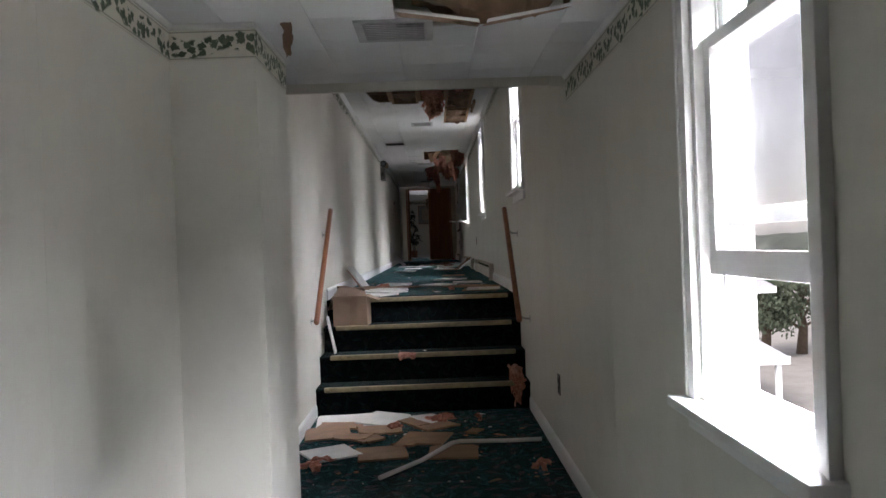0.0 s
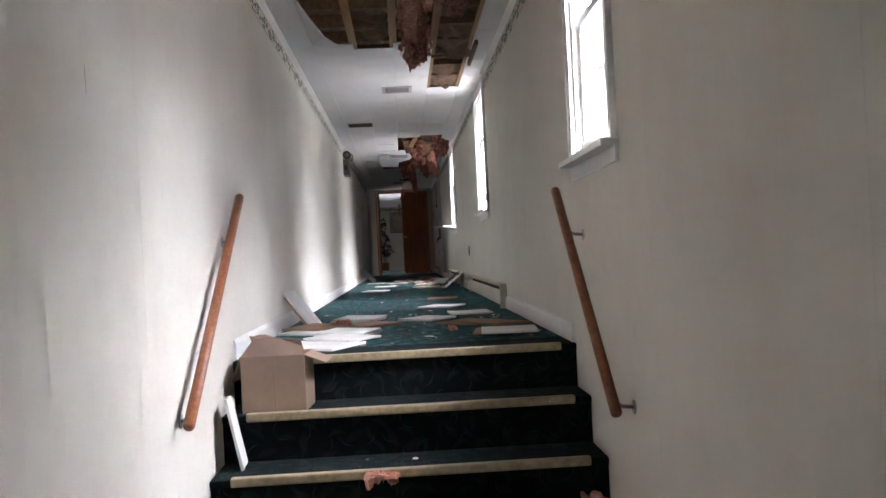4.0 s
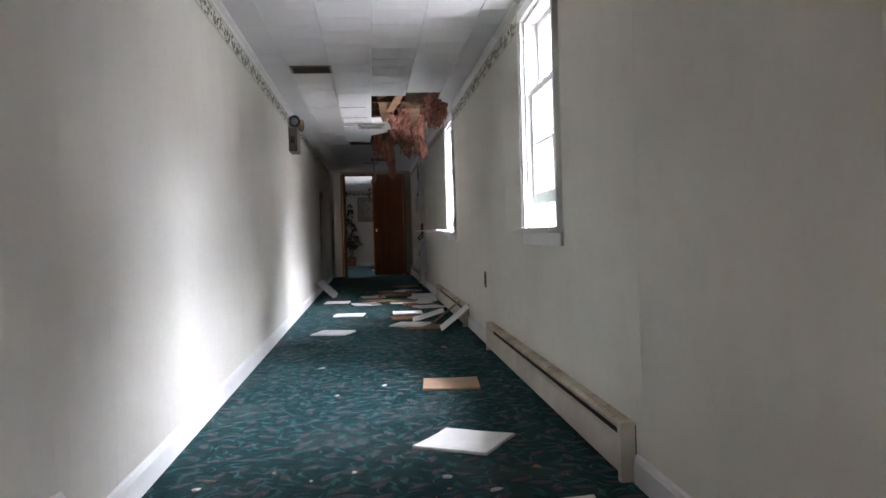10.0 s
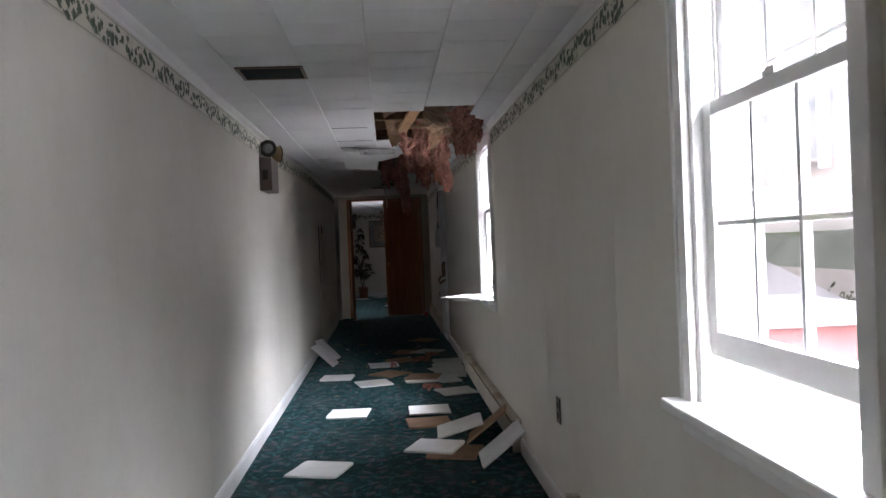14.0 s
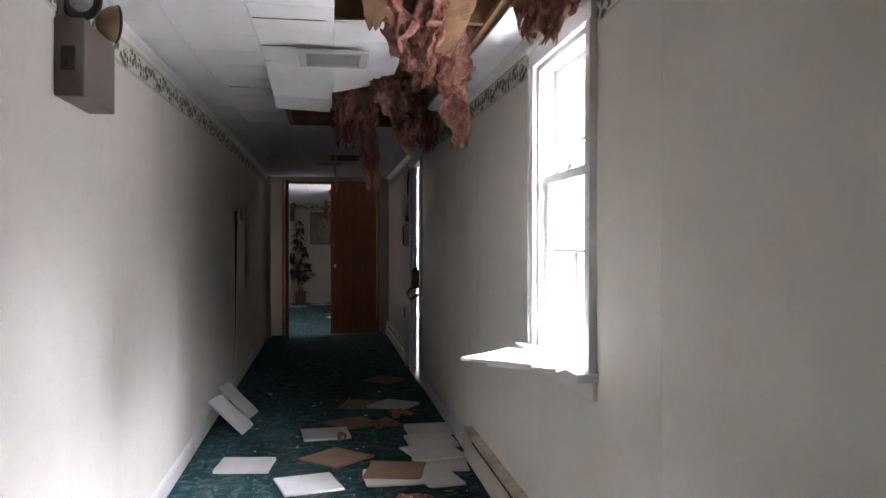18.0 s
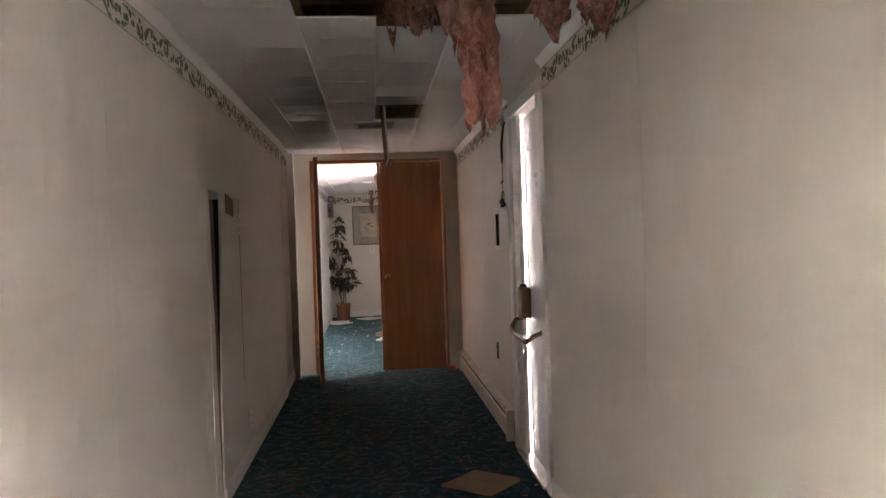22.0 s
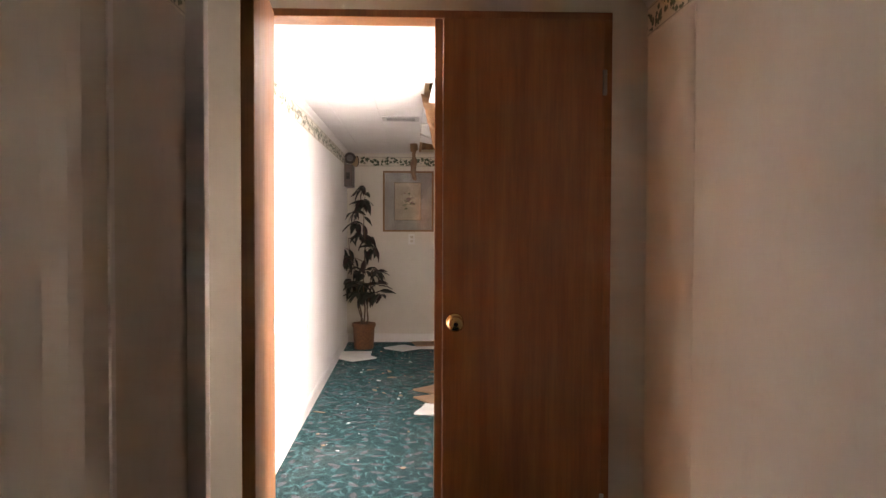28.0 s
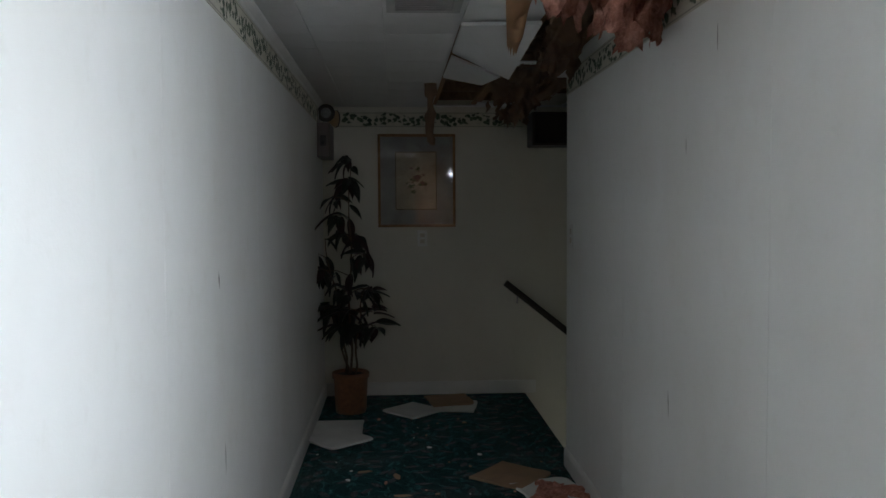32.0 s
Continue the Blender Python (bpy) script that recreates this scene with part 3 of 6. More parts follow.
def border_y(x, face, y0, y1, ztop, c=0.042):
    """Ivy paper border under a white crown strip."""
    bm = bmesh.new()
    box(bm, -0.0012, 0.0012, -(y1 - y0) / 2, (y1 - y0) / 2, -0.055, 0.055)
    ob = tagged(part("border_trim", bm, IVY), "cream wallpaper border with green ivy leaves", "wallpaper border", kind="structure")
    up = (0.0, 0.0) if ztop == LOWTOP else (lift(y0), lift(y1))
    ob.matrix_world = pose(x + face * 0.0012, (y0 + y1) / 2, ztop - c - 0.055 + sum(up) / 2, math.degrees(math.atan2(up[1] - up[0], y1 - y0)), 0, 0)
    trim_y("crown_trim", "white crown strip under the ceiling", x, face, y0, y1, ztop - c, CROWN if c > 0.03 else ((0, 0), (0.010, 0.0), (0.018, 0.012), (0.018, 0.020), (0, 0.020)), up=up)


for x, f, a, b, z in ((R, -1, Y0, YB - 0.02, LOWTOP), (L, 1, Y0, CY, LOWTOP), (R, -1, YB, W2[0] - 0.06, TOP), (R, -1, W2[1] + 0.06, W3[0] - 0.06, TOP), (R, -1, W3[1] + 0.06, W4[0] - 0.06, TOP), (R, -1, W4[1] + 0.06, 11.5, TOP), (R, -1, 11.5, 12.38, TOP), (R, -1, 13.36, YD, TOP), (L, 1, YB, 8.5, TOP), (L, 1, 8.5, 11.5, TOP), (L, 1, 11.5, 15.40, TOP), (L - 0.018, 1, 15.44, 16.15, TOP), (L2, 1, YD + 0.12, YE, TOP), (R2, -1, YD + 0.12, 20.55, TOP)):
    border_y(x, f, a, b, z, 0.020 if z == LOWTOP else 0.042)
for half, at, turn in (((CX0 - L) / 2, ((CX0 + L) / 2, CY - 0.0014), 0.0), ((CYE - CY) / 2, (CX0 + 0.0014, (CY + CYE) / 2), 90.0)):
    bm = bmesh.new()
    box(bm, -half, half, -0.0012, 0.0012, -0.055, 0.055)
    ob = tagged(part("border_trim", bm, IVY), "cream ivy wallpaper border round the column", "wallpaper border", kind="structure")
    ob.matrix_world = pose(*at, LOWTOP - 0.075, 0, 0, turn)
    bm = bmesh.new()
    box(bm, -half, half, -0.010, 0.010, -0.010, 0.010, bevel=0.005)
    ob = tagged(part("crown_trim", bm, TRIM), "white crown strip on the column", "crown", kind="structure")
    ob.matrix_world = pose(*at, LOWTOP - 0.010, 0, 0, turn)
bm = bmesh.new()
box(bm, -0.715, 0.715, -0.0012, 0.0012, -0.055, 0.055)
ob = tagged(part("border_trim", bm, IVY), "ivy wallpaper border on the end wall", "wallpaper border", kind="structure")
ob.location = (-0.11, YE - 0.0012, TOP - 0.09)


# windows
WEATHERED = plain("weathered_rail_paint", (0.34, 0.28, 0.24), 0.7, 0, 0.35, 25)


def window(name, label, w, x, raised, cols=3, panes=True, casing=0.062, low_by=0.0, tall=0.605, rail=0.47):
    """A double-hung window in the opening w of the wall whose room face is x; raised: how far the lower sash is pushed up."""
    y0, y1, z0, z1 = w
    root = tagged(new(name), label, "window", kind="structure")
    root.location = (x, (y0 + y1) / 2, z0)
    half, h = (y1 - y0) / 2, z1 - z0

    def add(n, mat, *dims, bevel=0.003, lab=""):
        return part(n, boxes(*dims, bevel=bevel), mat, root, lab)

    for s in (-1, 1):
        add("casing", TRIM, (-0.020, 0.0, s * half, s * (half + casing - 0.014), -0.002, h), (-0.026, 0.0, s * (half + casing - 0.014), s * (half + casing), -0.002, h))
        add("jamb", TRIM, (0.0, 0.145, s * (half - 0.022), s * half, 0, h), (0.060, 0.066, s * (half - 0.034), s * (half - 0.022), 0, h), (0.102, 0.110, s * (half - 0.034), s * (half - 0.022), 0, h))
    add("head_casing", TRIM, (-0.022, 0.0, -half - casing, half + casing, h, h + casing), (-0.030, 0.0, -half - casing - 0.008, half + casing + 0.008, h + casing, h + casing + 0.016))
    add("head_jamb", TRIM, (0.0, 0.145, -half, half, h - 0.02, h))
    add("sill", TRIM, (-0.070, 0.03, -half - casing - 0.020, half + casing + 0.020, -0.030, -0.002), (0.03, 0.18, -half, half, -0.028, 0.002), bevel=0.006)
    add("apron", TRIM, (-0.016, 0.0, -half - casing - 0.01, half + casing + 0.01, -0.088, -0.030))
    sh = tall

    def sash(n, xa, zb, tall, foot=0.062):
        st = 0.042
        yi = half - 0.024
        s = part(n, boxes((xa, xa + 0.034, -yi, -yi + st, zb, zb + tall), (xa, xa + 0.034, yi - st, yi, zb, zb + tall), (xa, xa + 0.034, -yi + st, yi - st, zb, zb + foot), (xa, xa + 0.034, -yi + st, yi - st, zb + tall - 0.034, zb + tall), bevel=0.003), TRIM, root, "white painted sash frame")
        if cols > 1:
            wide = 2 * (yi - st)
            for i in range(1, cols):
                yc = -yi + st + wide * i / cols
                part("muntin", boxes((xa + 0.008, xa + 0.028, yc - 0.0075, yc + 0.0075, zb + 0.06, zb + tall - 0.03), bevel=0.004), TRIM, s)
            zc = zb + foot + (tall - 0.034 - foot) / 2
            part("muntin", boxes((xa + 0.009, xa + 0.027, -yi + st, yi - st, zc - 0.006, zc + 0.006), bevel=0.004), TRIM, s)
        pane = part("pane", boxes((xa + 0.016, xa + 0.019, -yi + st, yi - st, zb + foot - 0.002, zb + tall - 0.03)), GLASS, s, "dusty clear glass")
        pane.visible_shadow = False
        return s

    sash("upper_sash", 0.067, h - 0.02 - sh - low_by, sh + low_by, 0.036)
    low = sash("lower_sash", 0.026, raised, sh)
    part("sash_lock", boxes((0.028, 0.058, -0.025, 0.025, raised + sh, raised + sh + 0.012), (0.036, 0.05, -0.008, 0.03, raised + sh + 0.012, raised + sh + 0.022), bevel=0.003), STEEL, low, "tarnished metal latch")
    part("storm_frame", boxes((0.114, 0.126, -half + 0.02, -half + 0.05, 0, h - 0.02), (0.114, 0.126, half - 0.05, half - 0.02, 0, h - 0.02), (0.114, 0.126, -half + 0.05, half - 0.05, 0, 0.03), bevel=0.002), TRIM, root, "weathered storm window frame")
    part("storm_rail", boxes((0.112, 0.127, -half + 0.05, half - 0.05, rail * h, rail * h + 0.022), (0.118, 0.127, -half + 0.05, half - 0.05, rail * h + 0.022, rail * h + 0.036), bevel=0.002), WEATHERED, root, "weathered brown storm sash rail")
    return root


window("window_1", "white double-hung window, lower sash pushed up", W1, R, 0.326, 1, low_by=0.02, rail=0.418)
window("window_2", "white double-hung window beside the stair", W2, R, 0.01)
window("window_3", "white double-hung window, sash raised a hand's width", W3, R, 0.115)
window("window_4", "white double-hung window with a tile on its sill", W4, R, 0.055)
window("window_5", "white double-hung window past the doors", W5, R2, 0.0, tall=0.54)


# double doors
def knob(parent, x, y, z, face):
    bm = bmesh.new()
    lathe(bm, ((0.033, 0.0), (0.033, 0.006), (0.028, 0.010), (0.012, 0.014), (0.011, 0.032), (0.020, 0.040), (0.028, 0.052), (0.029, 0.062), (0.024, 0.072), (0.010, 0.076)), sides=18)
    k = part("door_knob", bm, BRASS, parent, "polished brass knob", True)
    k.matrix_local = pose(x, y, z, 90 * face, 0, 0)
    part("keyhole", lathe(bmesh.new(), ((0.008, 0.0), (0.008, 0.0785), (0.003, 0.0785)), sides=10), DARK, k)


LEAF = 0.612
d = tagged(new("door_frame"), "orange-brown wooden frame of the double doors", "door frame", kind="structure")
for n, dims in (("jamb", (DX0 - 0.03, DX0, YD - 0.003, YD + 0.13, 0, DZ)), ("jamb", (DX1, DX1 + 0.03, YD - 0.003, YD + 0.13, 0, DZ)), ("head", (DX0 - 0.03, DX1 + 0.03, YD - 0.003, YD + 0.13, DZ, DZ + 0.028))):
    part(n, boxes(dims, bevel=0.004), OAK, d)


def door_leaf(name, label, side):
    """A flat veneered leaf hung at its origin, reaching towards side * x, its face towards -y."""
    root = tagged(new(name), label, "door", kind="structure")
    if side > 0:
        part("panel", boxes((0.0, LEAF, 0.0, 0.038, 0.018, DZ - 0.006), bevel=0.003), OAK, root)
    else:
        part("panel", boxes((0.026 - LEAF, 0.0, 0.0, 0.038, 0.018, DZ - 0.006), bevel=0.003), OAK, root)
        part("meeting_lip", boxes((-LEAF - 0.004, 0.025 - LEAF, 0.020, 0.036, 0.018, DZ - 0.006), bevel=0.003), OAK, root, "lighter worn meeting edge")
    for z in (0.25, 1.80):
        bm = bmesh.new()
        lathe(bm, ((0.008, -0.045), (0.008, 0.045)), (0.0, -0.006, z), 10)
        part("hinge", bm, STEEL, root, "worn steel hinge")
    return root


right_leaf = door_leaf("door_1", "closed orange-brown veneer door leaf with brass knob", -1)
right_leaf.matrix_world = pose(DX1 - 0.006, YD - 0.035, 0)
knob(right_leaf, -LEAF + 0.07, 0.0, 0.93, 1)
left_leaf = door_leaf("door_2", "open orange-brown veneer door leaf", 1)
left_leaf.matrix_world = pose(DX0 + 0.006, YD - 0.066, 0, 0, 0, -85.5)
bm = bmesh.new()
lathe(bm, ((0.020, 0.0385), (0.026, 0.0385), (0.028, 0.041), (0.018, 0.0435), (0.016, 0.040)), (0.055, 0, 0.93), 18, "y")
part("lock_rose", bm, plain("cream_plastic", (0.66, 0.61, 0.48), 0.4, 0, 0.1), left_leaf, "pale cream round lock rose")

# emergency exit door, ajar
ex = tagged(new("door_3"), "white metal exit door standing ajar with panic bar", "door", kind="structure")
ex.matrix_world = pose(R + 0.035, EX[0] + 0.012, 0, 0, 0, -1.05)
EXW = EX[1] - EX[0] - 0.140
WHITEMETAL = paint("white_door_enamel", (0.62, 0.61, 0.62), (0.42, 0.40, 0.38), 0.35, streak=True, amount=0.35)
part("panel", boxes((0.0, 0.044, 0.0, EXW, 0.012, EX[3] - 0.012), bevel=0.003), WHITEMETAL, ex)
# exit door furniture (leaf space: x outwards, y from hinge to latch)
part("vision_edge", boxes((-0.004, 0.002, EXW - 0.05, EXW - 0.004, 0.02, EX[3] - 0.02), bevel=0.001), WHITEMETAL, ex)
BRONZE = plain("worn_bronze", (0.20, 0.135, 0.085), 0.38, 0.85, 0.4, 14)
EXL, EXZ = EXW - 0.04, -0.035
bm = bmesh.new()
box(bm, -0.075, -0.002, EXL - 0.085, EXL - 0.012, 0.84 + EXZ, 1.02 + EXZ, bevel=0.016)
latch = part("latch_case", bm, BRONZE, ex, "worn bronze latch case of the panic bar")
part("latch_cap", boxes((-0.06, -0.02, EXL - 0.065, EXL - 0.03, 1.018 + EXZ, 1.036 + EXZ), bevel=0.004), DARK, latch)
part("strike", boxes((-0.05, -0.01, EXL - 0.012, EXW + 0.03, 0.90 + EXZ, 0.97 + EXZ), bevel=0.004), BRONZE, ex)
bm = bmesh.new()
tube(bm, [(-0.03, EXL - 0.05, 0.85 + EXZ), (-0.09, EXL - 0.045, 0.835 + EXZ), (-0.115, EXL - 0.06, 0.80 + EXZ), (-0.12, EXL - 0.10, 0.78 + EXZ), (-0.12, 0.10, 0.77 + EXZ), (-0.118, 0.06, 0.775 + EXZ), (-0.09, 0.045, 0.80 + EXZ), (-0.02, 0.04, 0.83 + EXZ)], 0.013, 12)
part("panic_bar", bm, BRONZE, ex, "bent metal push bar with worn ends")
part("hinge_case", boxes((-0.04, -0.002, 0.02, 0.075, 0.79 + EXZ, 0.88 + EXZ), bevel=0.01), BRONZE, ex)
sign = part("sign", boxes((-0.004, -0.001, 0.10, 0.36, 1.50, 1.635), bevel=0.0005), plain("sign_white", (0.7, 0.68, 0.66), 0.4, 0, 0.1), ex, "small white notice with red illegible lettering")
REDINK = plain("red_ink", (0.58, 0.40, 0.37), 0.5, 0, 0.2)
for z, a, b in ((1.585, 0.13, 0.33), (1.535, 0.15, 0.31)):
    part("lettering", boxes((-0.0055, -0.0042, a, b, z, z + 0.026)), REDINK, sign)
d = tagged(new("door_frame_exit"), "white painted frame of the exit door", "door frame", kind="structure")
for s, y in ((-1, EX[0]), (1, EX[1])):
    part("casing", boxes((R - 0.020, R, y, y + s * 0.085, 0, EX[3] + 0.0), bevel=0.004), TRIM, d)
    part("jamb", boxes((R, R + 0.20, y - s * 0.004, y - s * 0.022, 0, EX[3]), bevel=0.002), TRIM, d)
part("stop", boxes((R + 0.001, R + 0.030, EX[1] - 0.155, EX[1] - 0.0225, 0.016, EX[3] - 0.002), bevel=0.002), TRIM, d)
part("head_casing", boxes((R - 0.022, R, EX[0] - 0.095, EX[1] + 0.095, EX[3], EX[3] + 0.07), bevel=0.004), TRIM, d)
part("threshold", boxes((R - 0.03, R + 0.2, EX[0] + 0.022, EX[1] - 0.022, 0.001, 0.014), bevel=0.004), STEEL, d)


# handrails
def handrail(name, label, x, wall, top, bottom):
    root = thing(name, (0, 0, 0), label, "handrail", "stair handrails")
    bm = bmesh.new()
    a, b = Vector((x, *bottom)), Vector((x, *top))
    d = (b - a).normalized()
    tube(bm, [a, a + d * 0.008, a.lerp(b, 0.3), a.lerp(b, 0.7), b - d * 0.012, b], [0.016, 0.0205, 0.0205, 0.0205, 0.0205, 0.014], 14)
    part("rail", bm, RAILWOOD, root, "varnished orange wooden rail")
    for f in (0.10, 0.84):
        p = a.lerp(b, f)
        bm = bmesh.new()
        tube(bm, [p + Vector((0, 0, -0.02)), p + Vector((0, 0, -0.045)), p + Vector(((wall - x) * 0.5, 0, -0.075)), Vector((wall, p.y, p.z - 0.08))], 0.007, 8)
        lathe(bm, ((0.026, -0.003), (0.026, 0.003)), (wall, p.y, p.z - 0.08), 14, "x")
        part("bracket", bm, STEEL, root, "dark metal wall bracket")
    return root


handrail("handrail", "orange wooden handrail on the stair wall", 0.662, R, (-0.12, 0.72), (-1.03, -0.135))
handrail("handrail", "orange wooden handrail on the stair wall", -0.800, L, (0.06, 0.768), (-0.996, -0.102))


def rusted():
    k = Mat("rust_stained_enamel")
    p = k.pos()
    c = k.mix(k.ramp(k.noise(p, 3.5, 6), (0.42, 0.0), (0.62, 0.85)), (0.50, 0.44, 0.34), (0.30, 0.20, 0.11))
    c = k.mix(k.ramp(k.noise(p, 22, 6), (0.60, 0.0), (0.72, 0.9)), c, (0.13, 0.07, 0.035))
    return k.out(c, 0.6, bump=k.noise(p, 60, 4), strength=0.2)


RUSTED = rusted()
# electric baseboard heaters
def heater(y0, y1, label, x=R, open_front=False):
    n = y1 - y0
    root = thing("baseboard_heater", pose(x, y0, 0) @ Matrix.Diagonal((0.72, 1.0, 0.95, 1.0)), label, "heater", "baseboard heaters")
    bm = bmesh.new()
    run_y(bm, 0, -1, 0.0, n, 0, ((0, 0.015), (0.005, 0.015), (0.005, 0.195), (0, 0.195)))
    part("back_plate", bm, DARK, root, "dark dusty back plate")
    bm = bmesh.new()
    run_y(bm, 0, -1, 0.0, n, 0, ((0.0, 0.196), (0.0, 0.203), (0.050, 0.201), (0.070, 0.192), (0.070, 0.180), (0.066, 0.180), (0.065, 0.189), (0.048, 0.196)))
    part("hood", bm, RUSTED, root, "tan hood with rust stains and dust")
    bm = bmesh.new()
    run_y(bm, 0, -1, 0.03, n - 0.03, 0, ((0.066, 0.030), (0.070, 0.030), (0.070, 0.142), (0.056, 0.152), (0.053, 0.149), (0.066, 0.140)))
    part("front_panel", bm, METAL, root)
    for y in (0.0, n - 0.035):
        part("end_cap", boxes((-0.073, 0.0, y, y + 0.035, 0.0, 0.206), bevel=0.004), METAL, root)
    bm = bmesh.new()
    tube(bm, [(-0.030, 0.04, 0.085), (-0.030, n - 0.04, 0.085)], 0.008, 8)
    for i in range(int(n / 0.03)):
        box(bm, -0.050, -0.010, 0.05 + i * 0.03, 0.0515 + i * 0.03, 0.055, 0.118)
    part("fin_element", bm, DARK, root, "dusty dark heating fins")
    return root


heater(2.50, 5.56, "long beige metal baseboard heater, rust-stained top")
heater(6.96, 9.94, "long beige metal baseboard heater under fallen tiles")
heater(13.47, 16.22, "beige metal baseboard heater beside the doors")


# small wall fittings
def outlet(x, face, y, z, dark, label, h=0.115, w=0.070, cat="outlet"):
    root = thing("wall_outlet" if cat == "outlet" else "light_switch", (x, y, z), label, cat)
    part("cover_plate", boxes((0, face * 0.006, -w / 2, w / 2, -h / 2, h / 2), bevel=0.002), DARKPLATE if dark else TRIM, root)
    for dz in (-0.022, 0.022):
        part("socket" if cat == "outlet" else "toggle", boxes((face * 0.004, face * 0.0085, -0.016, 0.016, dz - 0.014, dz + 0.014), bevel=0.002), DARK if dark else METAL, root)
    return root


DARKPLATE = plain("brown_plastic", (0.035, 0.026, 0.02), 0.4, 0, 0.2)
outlet(R, -1, -2.24, -0.385, True, "dark brown outlet plate low on the cream wall")
outlet(R, -1, 5.86, 0.475, True, "dark brown outlet plate low on the cream wall")
outlet(R, -1, 14.055, 0.487, True, "dark brown outlet plate above the heater")
outlet(L, 1, 13.44, 0.23, False, "white outlet plate low on the panelling")
outlet(L, 1, 13.255, 1.395, False, "white double switch on the loose panel edge", cat="light switch")
outlet(R2, -1, 20.43, 1.20, False, "pale switch plate beside the stair corner", cat="light switch")
p = outlet(0, 1, 0, 0, False, "pale switch plate under the picture", cat="light switch")
p.matrix_world = pose(-0.12, YE, 1.13, 0, 0, -90)

# loosened panel sheets leaving a tapered dark gap
def sheet(name, label, pts):
    bm = bmesh.new()
    a = [bm.verts.new((L - 0.004, y, z)) for y, z in pts]
    b = [bm.verts.new((L + 0.004, y, z)) for y, z in pts]
    n = len(pts)
    bm.faces.new(a[::-1])
    bm.faces.new(b)
    for q in range(n):
        bm.faces.new((a[q], a[(q + 1) % n], b[(q + 1) % n], b[q]))
    return tagged(part(name, bm, WALL), label, "wall panel", kind="structure")


sheet("wall_panel", "loose cream panel sheet with a cracked edge", ((12.545, 0.02), (13.245, 0.02), (13.245, 1.54), (12.672, 1.54), (12.665, 1.40), (12.640, 1.1), (12.605, 0.85), (12.560, 0.5)))
sheet("wall_panel", "torn cream panel edge beside the gap", ((12.36, 0.02), (12.500, 0.02), (12.468, 0.4), (12.452, 0.70), (12.446, 0.95), (12.424, 1.05), (12.420, 1.3), (12.400, 1.54), (12.36, 1.54)))
part("edge_crack", boxes((L + 0.0045, L + 0.0052, 13.226, 13.235, 0.5, 1.54)), DARK, bpy.data.objects["wall_panel"])
DARKWOOD = wood("dark_stud_wood", (0.13, 0.06, 0.038), (0.24, 0.115, 0.07), (12, 12, 1.2), 0.8)
tagged(part("wall_stud", boxes((L - 0.10, L - 0.010, 12.42, 12.585, 0.03, 1.50), bevel=0.004), DARKWOOD), "dark wooden stud inside the wall gap", "stud", kind="structure")
# near-black sheets over the cut faces paint the deep shade of the hollow
tagged(part("cavity_shade_lining", boxes((L - 0.198, L - 0.19, 12.385, 13.225, 0.025, 1.54), (L - 0.189, L - 0.006, 13.215, 13.228, 0.025, 1.54), (L - 0.189, L - 0.006, 12.385, 13.214, 0.022, 0.028)), DARK), "near-black lining painted as the shade behind the panelling", "wall cavity", kind="structure")
sticker = thing("wall_patch", (L + 0.0055, 12.93, 1.492), "torn brown paper patch on the panel", "patch")
bm = bmesh.new()
box(bm, 0, 0.0015, -0.12, 0.0, -0.05, 0.055)
box(bm, 0, 0.0018, 0.0, 0.055, -0.055, 0.040)
box(bm, 0, 0.0015, 0.055, 0.118, -0.060, 0.035)
part("paper", bm, BROWNPAPER, sticker)


# vents
def vent(x, y, z, label, w=0.29, h=0.29, slats=9):
    root = thing("ceiling_vent", (x, y, z), label, "ceiling vent", "ceiling vents")
    b = 0.032
    part("frame", boxes((-w / 2, w / 2, -h / 2, -h / 2 + b, -0.008, 0.004), (-w / 2, w / 2, h / 2 - b, h / 2, -0.008, 0.004), (-w / 2, -w / 2 + b, -h / 2 + b, h / 2 - b, -0.008, 0.004), (w / 2 - b, w / 2, -h / 2 + b, h / 2 - b, -0.008, 0.004), bevel=0.002), VENTMETAL, root)
    part("backing", boxes((-w / 2 + b, w / 2 - b, -h / 2 + b, h / 2 - b, 0.0005, 0.004)), DARK, root)
    for i in range(slats):
        bm = bmesh.new()
        box(bm, -w / 2 + b, w / 2 - b, -0.006, 0.006, -0.0008, 0.0008)
        s = part("slat", bm, VENTMETAL, root)
        s.matrix_local = pose(0, -h / 2 + b + (i + 0.7) * (h - 2 * b) / slats, -0.004, 35, 0, 0)
    return root


VENTMETAL = plain("grey_vent_enamel", (0.42, 0.41, 0.39), 0.5, 0, 0.2, 10)
vent(-0.055, -3.75, LOWTOP, "grey slatted air vent in the low ceiling")
vent(-0.03, 4.02, TOP, "grey slatted air vent in the white ceiling")
vent(-0.045, 8.88, TOP - 0.045, "grey slatted air vent in sagging tiles")
vent(-0.055, 14.47, TOP + lift(14.47), "grey slatted air vent near the doors")
vent(-0.20, 19.35, TOP, "grey slatted air vent beside torn tiles", 0.27, 0.22, 6)
# opening of a missing grille: no hole, a near-black sheet paints its shaded inside
v = thing("vent_opening", (-0.488, 6.02, TOP), "vent opening with a rusty rim, its dark inside painted", "vent opening")
part("rim", boxes((-0.15, 0.15, -0.13, -0.115, -0.006, 0.002), (-0.15, 0.15, 0.115, 0.13, -0.006, 0.002), (-0.15, -0.135, -0.115, 0.115, -0.006, 0.002), (0.135, 0.15, -0.115, 0.115, -0.006, 0.002)), BRONZE, v)
part("duct", boxes((-0.135, 0.135, -0.115, 0.115, -0.003, 0.0)), DARK, v)


